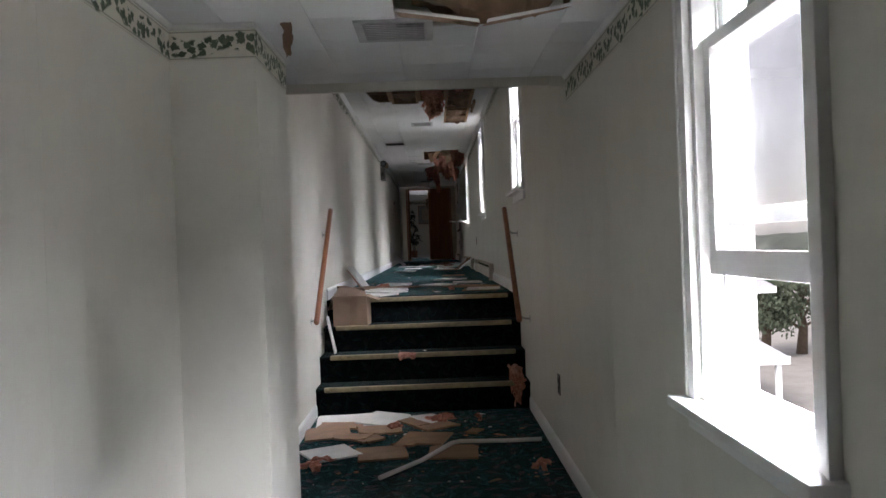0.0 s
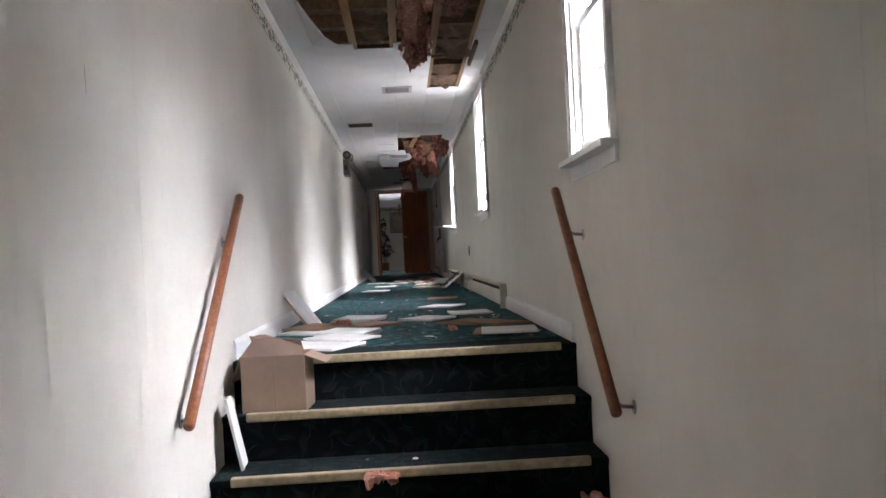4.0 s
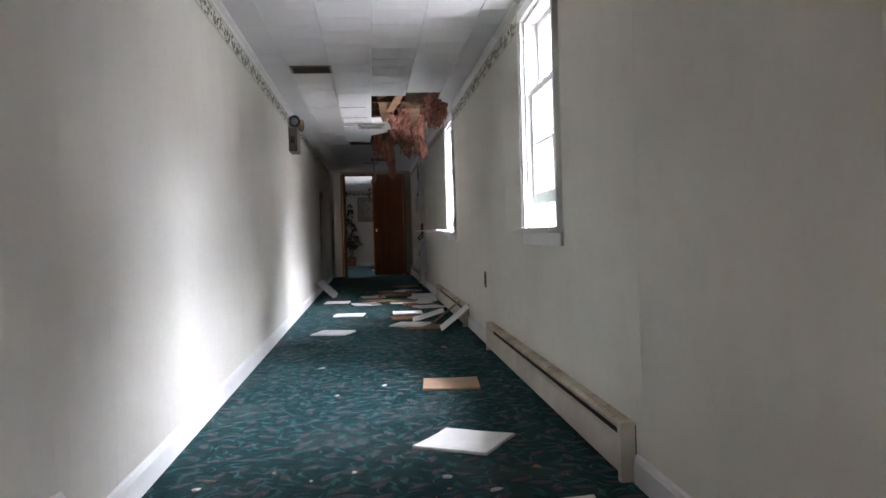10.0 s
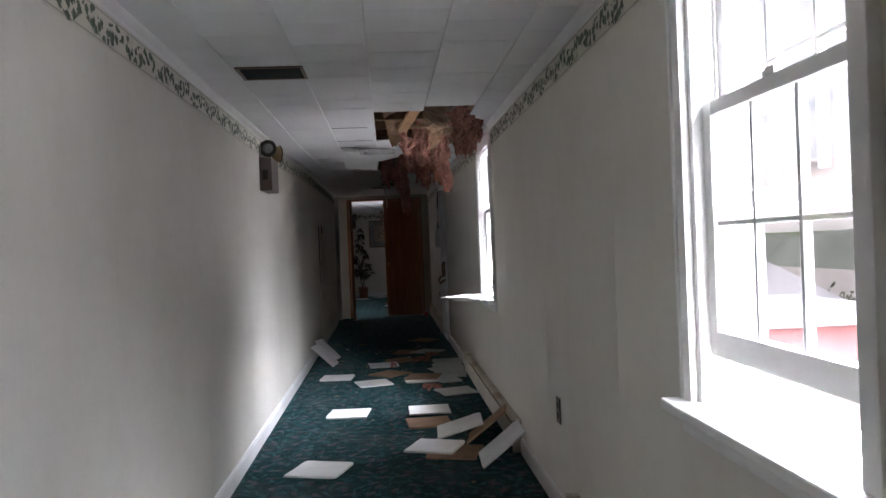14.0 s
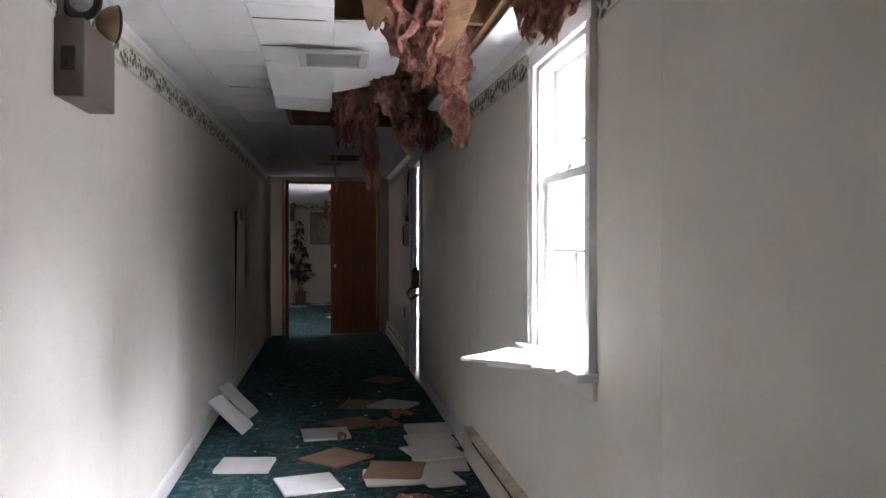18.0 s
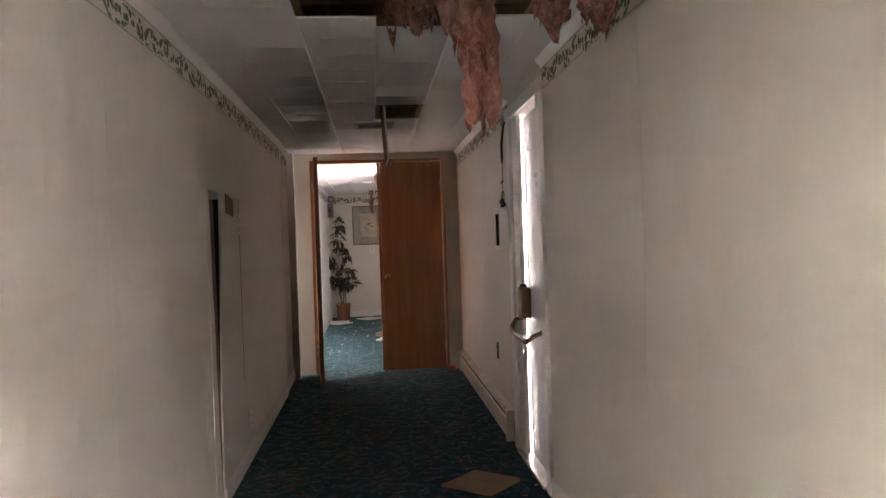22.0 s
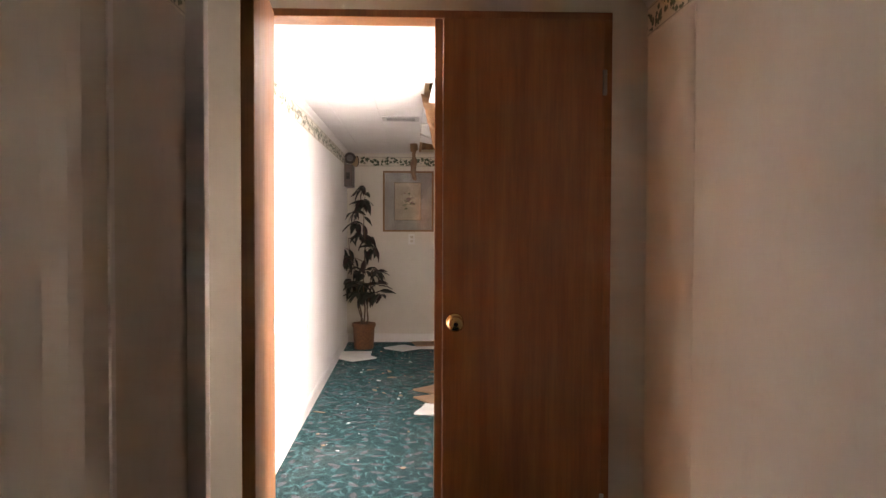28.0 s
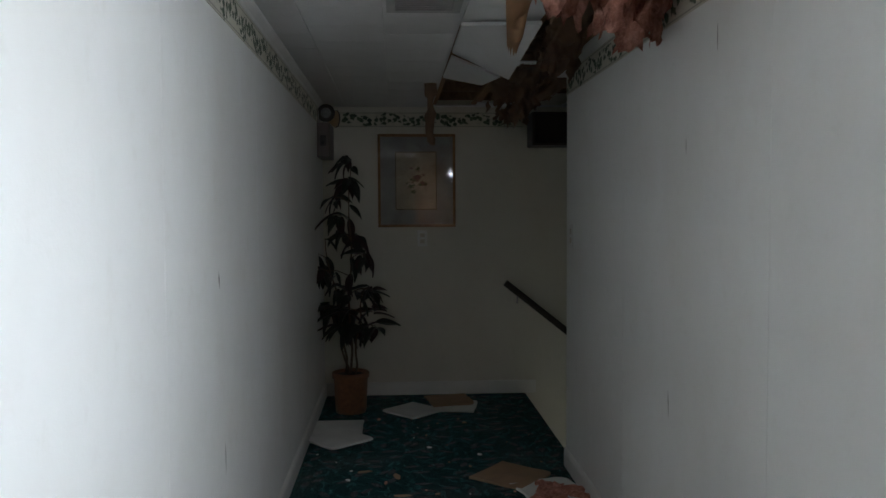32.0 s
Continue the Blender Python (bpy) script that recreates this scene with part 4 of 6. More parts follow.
# emergency lights
def emergency_light(m, label):
    root = thing("emergency_light", m, label, "emergency light", "emergency lights")
    case = part("case", boxes((0.0, 0.085, -0.17, 0.17, -0.115, 0.115), bevel=0.006), EMCASE, root, "grey-brown metal battery case")
    part("label_plate", boxes((0.02, 0.06, -0.1725, -0.170, -0.04, 0.03), bevel=0.001), DARKPLATE, case)
    part("test_switch", boxes((0.03, 0.045, -0.178, -0.172, -0.03, -0.01), bevel=0.002), DARK, case)
    part("back_bracket", boxes((-0.001, 0.006, -0.15, 0.10, 0.10, 0.20), bevel=0.001), EMCASE, root)
    for y, out_x, up, turn, mat in ((-0.085, 0.055, 0.185, 0, EMCASE), (0.085, 0.105, 0.165, 118, TANLAMP)):
        bm = bmesh.new()
        lathe(bm, ((0.018, -0.055), (0.034, -0.045), (0.052, -0.020), (0.058, -0.004), (0.058, 0.004), (0.050, 0.004)), sides=20, axis="y")
        h = part("lamp_head", bm, mat, root, "round sealed-beam lamp head", True)
        h.matrix_local = pose(out_x, y, up, 0, 0, 180 + turn)
        bm = bmesh.new()
        lathe(bm, ((0.050, 0.002), (0.060, 0.002), (0.061, 0.007), (0.056, 0.012), (0.050, 0.010)), sides=24, axis="y")
        part("bezel", bm, DARKPLATE, h, "dark lamp bezel", True)
        bm = bmesh.new()
        lathe(bm, ((0.050, 0.0), (0.050, 0.003), (0.035, 0.010), (0.012, 0.013)), sides=20, axis="y")
        part("lens", bm, LENS, h, "grey faceted glass lens")
        part("stem", tube(bmesh.new(), [(0.05, y, 0.112), (out_x, y, up - 0.04)], 0.010, 8), STEEL, root)
    return root


EMCASE = plain("taupe_enamel", (0.135, 0.105, 0.092), 0.45, 0.2, 0.2, 8)
TANLAMP = plain("tan_plastic", (0.38, 0.26, 0.15), 0.5, 0, 0.2, 8)
LENS = plain("lamp_glass", (0.45, 0.45, 0.45), 0.12, 0.6, 0.3, 60, 0.5)
emergency_light(pose(L, 8.07, 1.778), "taupe emergency light with two round lamps")
emergency_light(pose(L2, 22.0, 1.80), "dim emergency light high beside the end wall")

# alarm cabinet with its cable
cab = thing("alarm_cabinet", pose(R, 13.46, 1.318) @ Matrix.Diagonal((0.78, 1.0, 1.1, 1.0)), "open white metal alarm box with red fitting", "alarm box")
part("shell", boxes((-0.09, 0.0, -0.105, -0.098, -0.105, 0.105), (-0.09, 0.0, 0.098, 0.105, -0.105, 0.105), (-0.09, 0.0, -0.098, 0.098, -0.105, -0.098), (-0.09, 0.0, -0.098, 0.098, 0.098, 0.105), (-0.006, 0.0, -0.098, 0.098, -0.098, 0.098), bevel=0.001), TRIM, cab)
part("rim", boxes((-0.096, -0.090, -0.108, -0.088, -0.108, 0.108), (-0.096, -0.090, 0.088, 0.108, -0.108, 0.108), (-0.096, -0.090, -0.088, 0.088, -0.108, -0.088), (-0.096, -0.090, -0.088, 0.088, 0.088, 0.108), bevel=0.002), TRIM, cab)
part("lid", boxes((-0.100, 0.006, -0.118, 0.118, 0.110, 0.122), bevel=0.003), TRIM, cab)
part("red_fitting", boxes((-0.046, -0.01, -0.072, 0.022, -0.080, 0.070), bevel=0.016), plain("red_enamel", (0.24, 0.008, 0.008), 0.6, 0, 0.3), cab, "red enamel pull fitting")
part("inner_plate", boxes((-0.03, -0.008, 0.02, 0.096, -0.096, 0.096), bevel=0.003), DARK, cab)
part("inner_liner", boxes((-0.085, -0.03, 0.090, 0.096, -0.096, 0.096)), DARK, cab)
part("terminal", boxes((-0.055, -0.03, 0.038, 0.052, -0.02, 0.06), (-0.05, -0.035, 0.034, 0.056, 0.012, 0.022), bevel=0.003), STEEL, cab)
part("pink_tag", boxes((-0.05, -0.047, -0.086, -0.074, -0.07, 0.03), bevel=0.001), plain("pink_plastic", (0.50, 0.22, 0.21), 0.5, 0, 0.2), cab)
CABLE = plain("black_cable", (0.02, 0.019, 0.018), 0.5, 0, 0.3)
loop = [(-0.045 + 0.010 * math.sin(5 * a), 0.055 - 0.105 * a / 3.1, 0.128 + 0.040 * math.sin(a)) for a in (0.22 * i for i in range(15))]
part("coiled_wire", tube(bmesh.new(), loop, 0.010, 8), CABLE, cab, "coil of loose dark wires")
part("spiral_wrap", tube(bmesh.new(), [(p[0] + 0.012 * math.cos(2.4 * i), p[1], p[2] + 0.012 * math.sin(2.4 * i)) for i, p in enumerate(loop)], 0.003, 5), STEEL, cab)
part("loose_lead", tube(bmesh.new(), [(-0.045, 0.02, 0.165), (-0.05, -0.01, 0.198), (-0.05, -0.05, 0.212), (-0.05, -0.078, 0.200)], 0.0045, 6), CABLE, cab)
part("yellow_connector", boxes((-0.058, -0.042, -0.083, -0.048, 0.182, 0.199), bevel=0.003), plain("yellow_plastic", (0.42, 0.32, 0.05), 0.5, 0, 0.2), cab, "small yellow wire connector")
part("thin_lead", tube(bmesh.new(), [(-0.035, 0.022, 0.150), (-0.035, 0.026, 0.26), (-0.034, 0.027, 0.272), (-0.032, 0.026, 0.38)], 0.0035, 6), NOSING, cab)
part("lead_knot", tube(bmesh.new(), [(-0.042, 0.034, 0.262), (-0.034, 0.024, 0.272), (-0.030, 0.020, 0.276)], 0.006, 6), DARK, cab)
part("feed_cable", tube(bmesh.new(), [(-0.032, 0.024, 0.375), (-0.032, 0.028, 0.40), (-0.03, 0.042, 0.48), (-0.02, 0.005, 0.58), (-0.005, -0.035, 0.61)], [0.006, 0.010, 0.010, 0.009, 0.009], 8), CABLE, cab, "sagging black feed cable")
part("knockout", boxes((-0.004, 0.0, -0.07, -0.01, 0.55, 0.68)), BROWNPAPER, cab)

# end room: stair rail, loudspeaker, picture
er = thing("handrail", (0, 0, 0), "dark wooden handrail down the end stairwell", "handrail")
part("rail", tube(bmesh.new(), [(0.47, YE - 0.06, 0.81), (1.7, YE - 0.06, -0.17)], 0.024, 12), DARKPLATE, er)
part("bracket", tube(bmesh.new(), [(0.56, YE - 0.06, 0.72), (0.56, YE - 0.03, 0.66), (0.56, YE, 0.66)], 0.007, 8), STEEL, er)
sp = thing("loudspeaker", (0.75, 22.08, 1.89), "black box loudspeaker high in the dim corner", "loudspeaker")
part("cabinet", boxes((-0.115, 0.20, -0.10, 0.13, -0.115, 0.115), bevel=0.008), DARKPLATE, sp)
part("grille", boxes((-0.10, 0.18, -0.106, -0.101, -0.10, 0.10), bevel=0.002), DARK, sp)
part("bracket", boxes((0.0, 0.06, 0.12, 0.14, -0.03, 0.03)), DARK, sp)

pic = thing("framed_picture", (-0.158, YE - 0.012, 1.542), "framed botanical print behind reflective glass", "picture")
fw, fh, fb = 0.277, 0.331, 0.020
FRAMEWOOD = wood("frame_wood", (0.16, 0.08, 0.03), (0.30, 0.17, 0.07), (20, 20, 4), 0.4)
for n, dims in (("rail", (-fw, fw, -0.012, 0.012, fh - fb, fh)), ("rail", (-fw, fw, -0.012, 0.012, -fh, -fh + fb)), ("stile", (-fw, -fw + fb, -0.012, 0.012, -fh + fb, fh - fb)), ("stile", (fw - fb, fw, -0.012, 0.012, -fh + fb, fh - fb))):
    part(n, boxes(dims, bevel=0.004), FRAMEWOOD, pic, "brown wooden frame bar")
part("mat_board", boxes((-fw + fb, fw - fb, 0.004, 0.008, -fh + fb, fh - fb)), plain("mat_board", (0.46, 0.45, 0.41), 0.8, 0, 0.08), pic)
art = part("print", boxes((-0.145, 0.135, 0.001, 0.0035, -0.20, 0.20)), plain("aged_paper", (0.72, 0.60, 0.45), 0.8, 0, 0.15), pic, "cream print with a flower spray")
for n, dims in (("print_border", (-0.151, -0.146, 0.0005, 0.0036, -0.206, 0.206)), ("print_border", (0.136, 0.141, 0.0005, 0.0036, -0.206, 0.206)), ("print_border", (-0.1455, 0.1355, 0.0005, 0.0036, 0.201, 0.206)), ("print_border", (-0.1455, 0.1355, 0.0005, 0.0036, -0.206, -0.201))):
    part(n, boxes(dims), FRAMEWOOD, pic, "thin brown line round the print")
bm = bmesh.new()
rnd = random.Random(4)
for i in range(26):
    a, r = rnd.uniform(0, 6.28), rnd.uniform(0.0, 0.09)
    cx, cz, s = r * math.cos(a) * 0.9, r * math.sin(a) * 1.3 + 0.02, rnd.uniform(0.010, 0.028)
    vs = [bm.verts.new((cx + s * math.cos(t + a) * (1 if j % 2 else 0.5), 0.0004, cz + s * 0.7 * math.sin(t + a) * (1 if j % 2 else 0.55))) for j, t in enumerate(2 * math.pi * q / 10 for q in range(10))]
    bm.faces.new(vs).material_index = i % 2
part("flower_spray", bm, [plain("print_pink", (0.36, 0.20, 0.18), 0.8, 0, 0.3), plain("print_green", (0.22, 0.22, 0.13), 0.8, 0, 0.3)], art)
pg = part("glass", boxes((-fw + fb, fw - fb, -0.006, -0.003, -fh + fb, fh - fb)), PICGLASS, pic, "reflective picture glass")
pg.visible_shadow = False


# fallen ceiling tiles
def tile_mesh(seed, w=0.305, d=0.305, torn=0.0, flip=False):
    """A fibre tile with a tongue edge and chipped corners; white face up unless flip."""
    rnd = random.Random(seed)
    h = 0.0125
    outline = []
    corners = [(-w / 2, -d / 2), (w / 2, -d / 2), (w / 2, d / 2), (-w / 2, d / 2)]
    for i, (ax, ay) in enumerate(corners):
        bx, by = corners[(i + 1) % 4]
        steps = 7
        for s in range(steps):
            f = s / steps
            jag = rnd.uniform(0, 0.002 + torn * 0.018) if s else rnd.choice((0.0, 0.003, 0.008 + torn * 0.04))
            x, y = ax + (bx - ax) * f, ay + (by - ay) * f
            k = 1 - jag / max(0.05, math.hypot(x, y))
            outline.append((x * k, y * k))
    bm = bmesh.new()
    warp = [rnd.uniform(-0.001, 0.0025) for _ in range(2)]

    def lift(x, y):
        return warp[0] * (x / w) * 2 * (y / d) * 2 + warp[1] * (x / w) ** 2

    lo = [bm.verts.new((x, y, 0.0015)) for x, y in outline]
    mid = [bm.verts.new((x, y, h - 0.003 + abs(lift(x, y)))) for x, y in outline]
    up = [bm.verts.new((x * 0.985, y * 0.985, h + abs(lift(x, y)))) for x, y in outline]
    n = len(outline)
    for i in range(n):
        j = (i + 1) % n
        bm.faces.new((lo[i], lo[j], mid[j], mid[i])).material_index = 1 if flip else 0
        bm.faces.new((mid[i], mid[j], up[j], up[i])).material_index = 1 if flip else 0
    bm.faces.new(up).material_index = 1 if flip else 0
    bm.faces.new(lo[::-1]).material_index = 1
    me = bpy.data.meshes.new("ceiling_tile")
    bmesh.ops.recalc_face_normals(bm, faces=bm.faces)
    bm.to_mesh(me)
    bm.free()
    me.materials.append(TILEFACE)
    me.materials.append(BOARD)
    return me


seeds = iter(range(1000, 2000))


def tile(x, y, rot, z=0.0, brown=False, w=0.305, d=0.305, torn=0.15, tilt=(0, 0), label=""):
    ob = new("fallen_tile", tile_mesh(next(seeds), w, d, torn, brown))
    ob.matrix_world = pose(x, y, z, tilt[0], tilt[1], rot)
    tagged(ob, label or ("fallen ceiling tile, brown fibre back upwards" if brown else "fallen white ceiling tile lying on the carpet"), "ceiling tile", "fallen ceiling tiles")
    return ob


# on the lower floor
tile(-0.618, -1.039, 4, LOW, w=0.40, tilt=(5, 0))
tile(-0.333, -1.071, -25, LOW + 0.013, tilt=(4, 2))
tile(-0.049, -1.085, 20, LOW, w=0.26)
tile(-0.688, -1.435, 8, LOW + 0.012, True, torn=0.5, tilt=(2, -2))
tile(-0.605, -1.938, 28, LOW + 0.004)
tile(-0.289, -1.982, 8, LOW + 0.003, True, torn=0.3)
tile(-0.036, -1.640, -14, LOW + 0.002, True)
tile(-0.629, -1.179, -6, LOW, True, w=0.32, d=0.2, torn=0.5)
tile(-0.340, -1.403, 12, LOW + 0.013, True, d=0.2, torn=0.6, tilt=(3, 3))
tile(0.137, -2.000, -4, LOW, True, torn=0.5)
tile(-0.392, -1.641, 40, LOW + 0.010, True, w=0.2, d=0.16, torn=0.8)
# near the head of the stair
tile(-0.518, 0.398, -30, 0.0, w=0.42)
tile(-0.396, 0.628, -31, 0.013, tilt=(-1, 2))
tile(-0.384, 0.987, -26, 0.003)
tile(-0.384, 0.968, -20, 0.016, d=0.31, tilt=(0, 1))
tile(-0.659, 1.188, -30, 0.0, d=0.2)
tile(-0.618, 1.415, -38, 0.013, True, w=0.34, torn=0.6, tilt=(2, 0))
tile(-0.286, 1.567, -44, 0.002, True, torn=0.6)
tile(-0.382, 1.998, -22, 0.0, d=0.33)
tile(-0.372, 1.988, -16, 0.014, tilt=(1, 1))
tile(0.108, 1.834, -42, 0.0, torn=0.3)
tile(0.429, 2.204, 4, 0.0, torn=0.3)
tile(0.260, 3.100, -30, 0.0, torn=0.25)
tile(0.325, 4.307, -4, 0.0, True)
tile(0.355, 1.392, -47, 0.0, True, torn=0.25)
tile(0.491, 1.104, -46, 0.013, True, torn=0.25, tilt=(-2, 1))
tile(0.483, 0.717, -8, 0.0, True, torn=0.4)
tile(0.512, 0.595, -5, 0.013, torn=0.05)
# leaning against the west wall
tile(-0.757, 1.776, -10, 0.118, w=0.31, d=0.26, torn=0.02, tilt=(0, 52), label="white ceiling tile leaning against the wall")
tile(-0.770, 1.781, -10, 0.108, True, w=0.31, d=0.26, torn=0.02, tilt=(0, 54), label="ceiling tile leaning under another by the wall")
# before the far window
tile(-0.421, 6.825, -18, 0.0, torn=0.1)
tile(-0.331, 8.297, -6, 0.0)
tile(0.248, 7.139, -22, 0.014, torn=0.1)
tile(0.356, 7.035, -16, 0.0, True)
tile(0.267, 8.228, 0, 0.013)
tile(0.245, 7.859, 3, 0.0, True)
tile(0.608, 6.785, -2, 0.100, torn=0.03, d=0.32, tilt=(0, -38), label="white ceiling tile propped on the heater")
tile(0.589, 7.290, -10, 0.100, True, torn=0.03, d=0.26, tilt=(0, -38), label="brown ceiling tile propped on the heater")
tile(0.428, 7.455, -3, 0.060, torn=0.03, d=0.34, tilt=(0, -16), label="white ceiling tile resting on other tiles")
tile(-0.521, 9.976, -6, 0.0)
tile(-0.166, 9.575, 14, 0.0)
tile(-0.079, 10.650, 6, 0.0)
tile(-0.017, 10.070, -44, 0.0, True)
tile(0.270, 9.639, 2, 0.002)
tile(0.290, 9.717, -12, 0.015, True)
tile(0.509, 9.598, 10, 0.0, w=0.2)
tile(0.542, 10.062, 16, 0.014, tilt=(1, 0))
tile(0.552, 9.873, -4, 0.0)
tile(0.568, 10.369, 2, 0.002)
tile(0.584, 10.644, 2, 0.013)
tile(0.536, 8.996, 14, 0.0, torn=0.4)
tile(0.196, 11.579, -14, 0.0, True)
tile(0.426, 11.471, -35, 0.012)
tile(0.104, 10.943, 30, 0.0, True, torn=0.7)
tile(0.433, 12.657, -42, 0.0, True)
tile(-0.703, 10.858, -10, 0.105, w=0.31, d=0.27, torn=0.02, tilt=(0, 42), label="white ceiling tile leaning against the wall")
tile(-0.703, 11.306, -10, 0.110, w=0.31, d=0.25, torn=0.02, tilt=(0, 44), label="white ceiling tile leaning against the wall")
# on the window sill
tile(0.565, 8.05, 45, 0.848, w=0.29, d=0.27, torn=0.02, label="white ceiling tile resting on the window sill")
tile(0.62, 8.03, 52, 0.834, w=0.27, d=0.25, torn=0.02, label="white ceiling tile under another on the sill")
# past the doors
tile(-0.670, 21.341, 0, 0.0)
tile(-0.650, 21.054, -50, 0.013)
tile(-0.204, 21.734, -46, 0.0)
tile(0.074, 21.837, -12, 0.0)
tile(0.053, 21.944, 10, 0.013, True, torn=0.5)
tile(0.259, 20.387, -40, 0.0, True)
tile(0.352, 19.351, -2, 0.013, d=0.22)
tile(0.379, 19.025, -8, 0.0, True)
tile(0.103, 19.284, -60, 0.0, True)
tile(0.105, 19.608, -44, 0.002, True)
tile(0.086, 18.921, -16, 0.0)
tile(0.420, 20.161, 20, 0.0, torn=0.5)

# cardboard carton on the stair, flaps open
ca = thing("cardboard_box", pose(-0.628, -0.155, LOW + 3 * RISE, 0, 0, -4), "open brown cardboard carton on the stair", "box")
for n, dims in (("front_panel", (-0.140, 0.140, -0.09, -0.086, 0, 0.245)), ("back_panel", (-0.140, 0.140, 0.115, 0.119, 0, 0.245)), ("side_panel", (-0.140, -0.136, -0.086, 0.115, 0, 0.245)), ("side_panel", (0.136, 0.140, -0.086, 0.115, 0, 0.245)), ("base_panel", (-0.136, 0.136, -0.086, 0.115, 0.0, 0.006))):
    part(n, boxes(dims, bevel=0.0015), KRAFT, ca)
part("tape_seam", boxes((0.004, 0.008, -0.0915, -0.0902, 0.0, 0.24)), plain("seam_shade", (0.30, 0.20, 0.13), 0.5, 0, 0.1), ca)
bm = bmesh.new()
fl = [bm.verts.new(v) for v in ((-0.138, 0.0, 0.0), (0.138, 0.0, 0.0), (0.120, 0.0, 0.060), (0.01, 0.0, 0.120), (-0.06, 0.0, 0.155), (-0.10, 0.0, 0.150))]
face = bm.faces.new(fl)
bmesh.ops.solidify(bm, geom=[face], thickness=0.004)
f = part("flap", bm, KRAFT, ca, "creased cardboard flap")
f.matrix_local = pose(0.0, -0.086, 0.246, -58, 0, 0)
f = part("flap", boxes((-0.13, 0.10, 0.0, 0.004, 0, 0.12)), KRAFT, ca)
f.matrix_local = pose(0.0, 0.117, 0.246, 58, 6, 0)
f = part("flap", boxes((0.0, 0.004, -0.08, 0.10, 0, 0.10)), KRAFT, ca)
f.matrix_local = pose(0.139, 0.0, 0.244, 0, 112, 0)
f = part("flap", boxes((0.0, 0.004, -0.08, 0.10, 0, 0.12)), KRAFT, ca)
f.matrix_local = pose(-0.141, 0.0, 0.244, 0, -160, 0)
tile(-0.785, -0.360, 3, LOW + 2 * RISE + 0.15, w=0.30, d=0.13, torn=0.02, tilt=(0, 79), label="white tile standing against the stair wall")
tile(0.041, -1.309, 35, LOW + 0.003, True, w=0.28, d=0.17, torn=0.7)
tile(-0.120, -1.232, -50, LOW + 0.016, True, w=0.22, d=0.12, torn=0.8, tilt=(2, 3))
tile(-0.515, -1.585, -18, LOW + 0.016, True, w=0.26, d=0.14, torn=0.8, tilt=(3, 0))
tile(0.287, -1.496, 62, LOW + 0.002, True, w=0.14, d=0.09, torn=0.9)
tile(-0.159, -1.793, 15, LOW + 0.003, True, w=0.16, d=0.10, torn=0.9)

# bent plastic strip
st = thing("plastic_strip", (0, 0, LOW), "bent white plastic trim strip on the carpet", "trim strip")
part("strip", tube(bmesh.new(), [(-0.27, -2.50, 0.012), (-0.05, -2.19, 0.014), (0.13, -1.96, 0.05), (0.18, -1.93, 0.052), (0.45, -1.87, 0.03), (0.69, -1.80, 0.014)], 0.013, 8), TILEFACE, st)

# red ball by the doors
rb = thing("ball", (0.635, 16.25, 0.028), "small bright red ball by the door", "ball")
part("sphere", lathe(bmesh.new(), tuple((0.028 * math.sin(a), -0.028 * math.cos(a)) for a in (0.02 + 0.31 * i for i in range(11))), sides=18), plain("red_rubber", (0.6, 0.03, 0.05), 0.5, 0, 0.1), rb, smooth=True)

# scuffs and cracks on the plaster
def mark(x, face, y, z, w, h, turn, label):
    bm = bmesh.new()
    n = 7
    rnd = random.Random(int(y * 100))
    side = [(w * (0.15 + math.sin(math.pi * q / n)) * rnd.uniform(0.6, 1.0), h * (q / n - 0.5)) for q in range(n + 1)]
    ring = [(a, b) for a, b in side] + [(-a * rnd.uniform(0.5, 1.0), b) for a, b in reversed(side)]
    f = bm.faces.new([bm.verts.new((face * 0.0006, a, b)) for a, b in ring])
    bmesh.ops.solidify(bm, geom=[f], thickness=0.0005)
    ob = tagged(part("wall_scuff", bm, SCUFF), label, "scuff mark", kind="structure")
    ob.matrix_world = pose(x, y, z, turn, 0, 0)


SCUFF = plain("grey_scuff", (0.30, 0.27, 0.24), 0.8, 0, 0.3, 20)
for m in ((L2, 1, 18.89, 0.585, 0.006, 0.10, 3), (L2, 1, 18.843, 1.13, 0.008, 0.05, 10), (R2, -1, 18.62, 1.80, 0.004, 0.08, 0), (R2, -1, 18.99, 0.70, 0.004, 0.09, -4), (R2, -1, 18.85, 1.52, 0.003, 0.05, 0),
          (L, 1, -1.62, 0.95, 0.003, 0.09, 4), (L, 1, 1.62, 0.62, 0.004, 0.05, 30), (R, -1, 7.1, 0.55, 0.004, 0.06, -20), (L, 1, 7.3, 1.62, 0.003, 0.02, 0), (R, -1, 4.9, 0.30, 0.004, 0.07, 25)):
    mark(*m, "thin grey scuff on the wall paint")


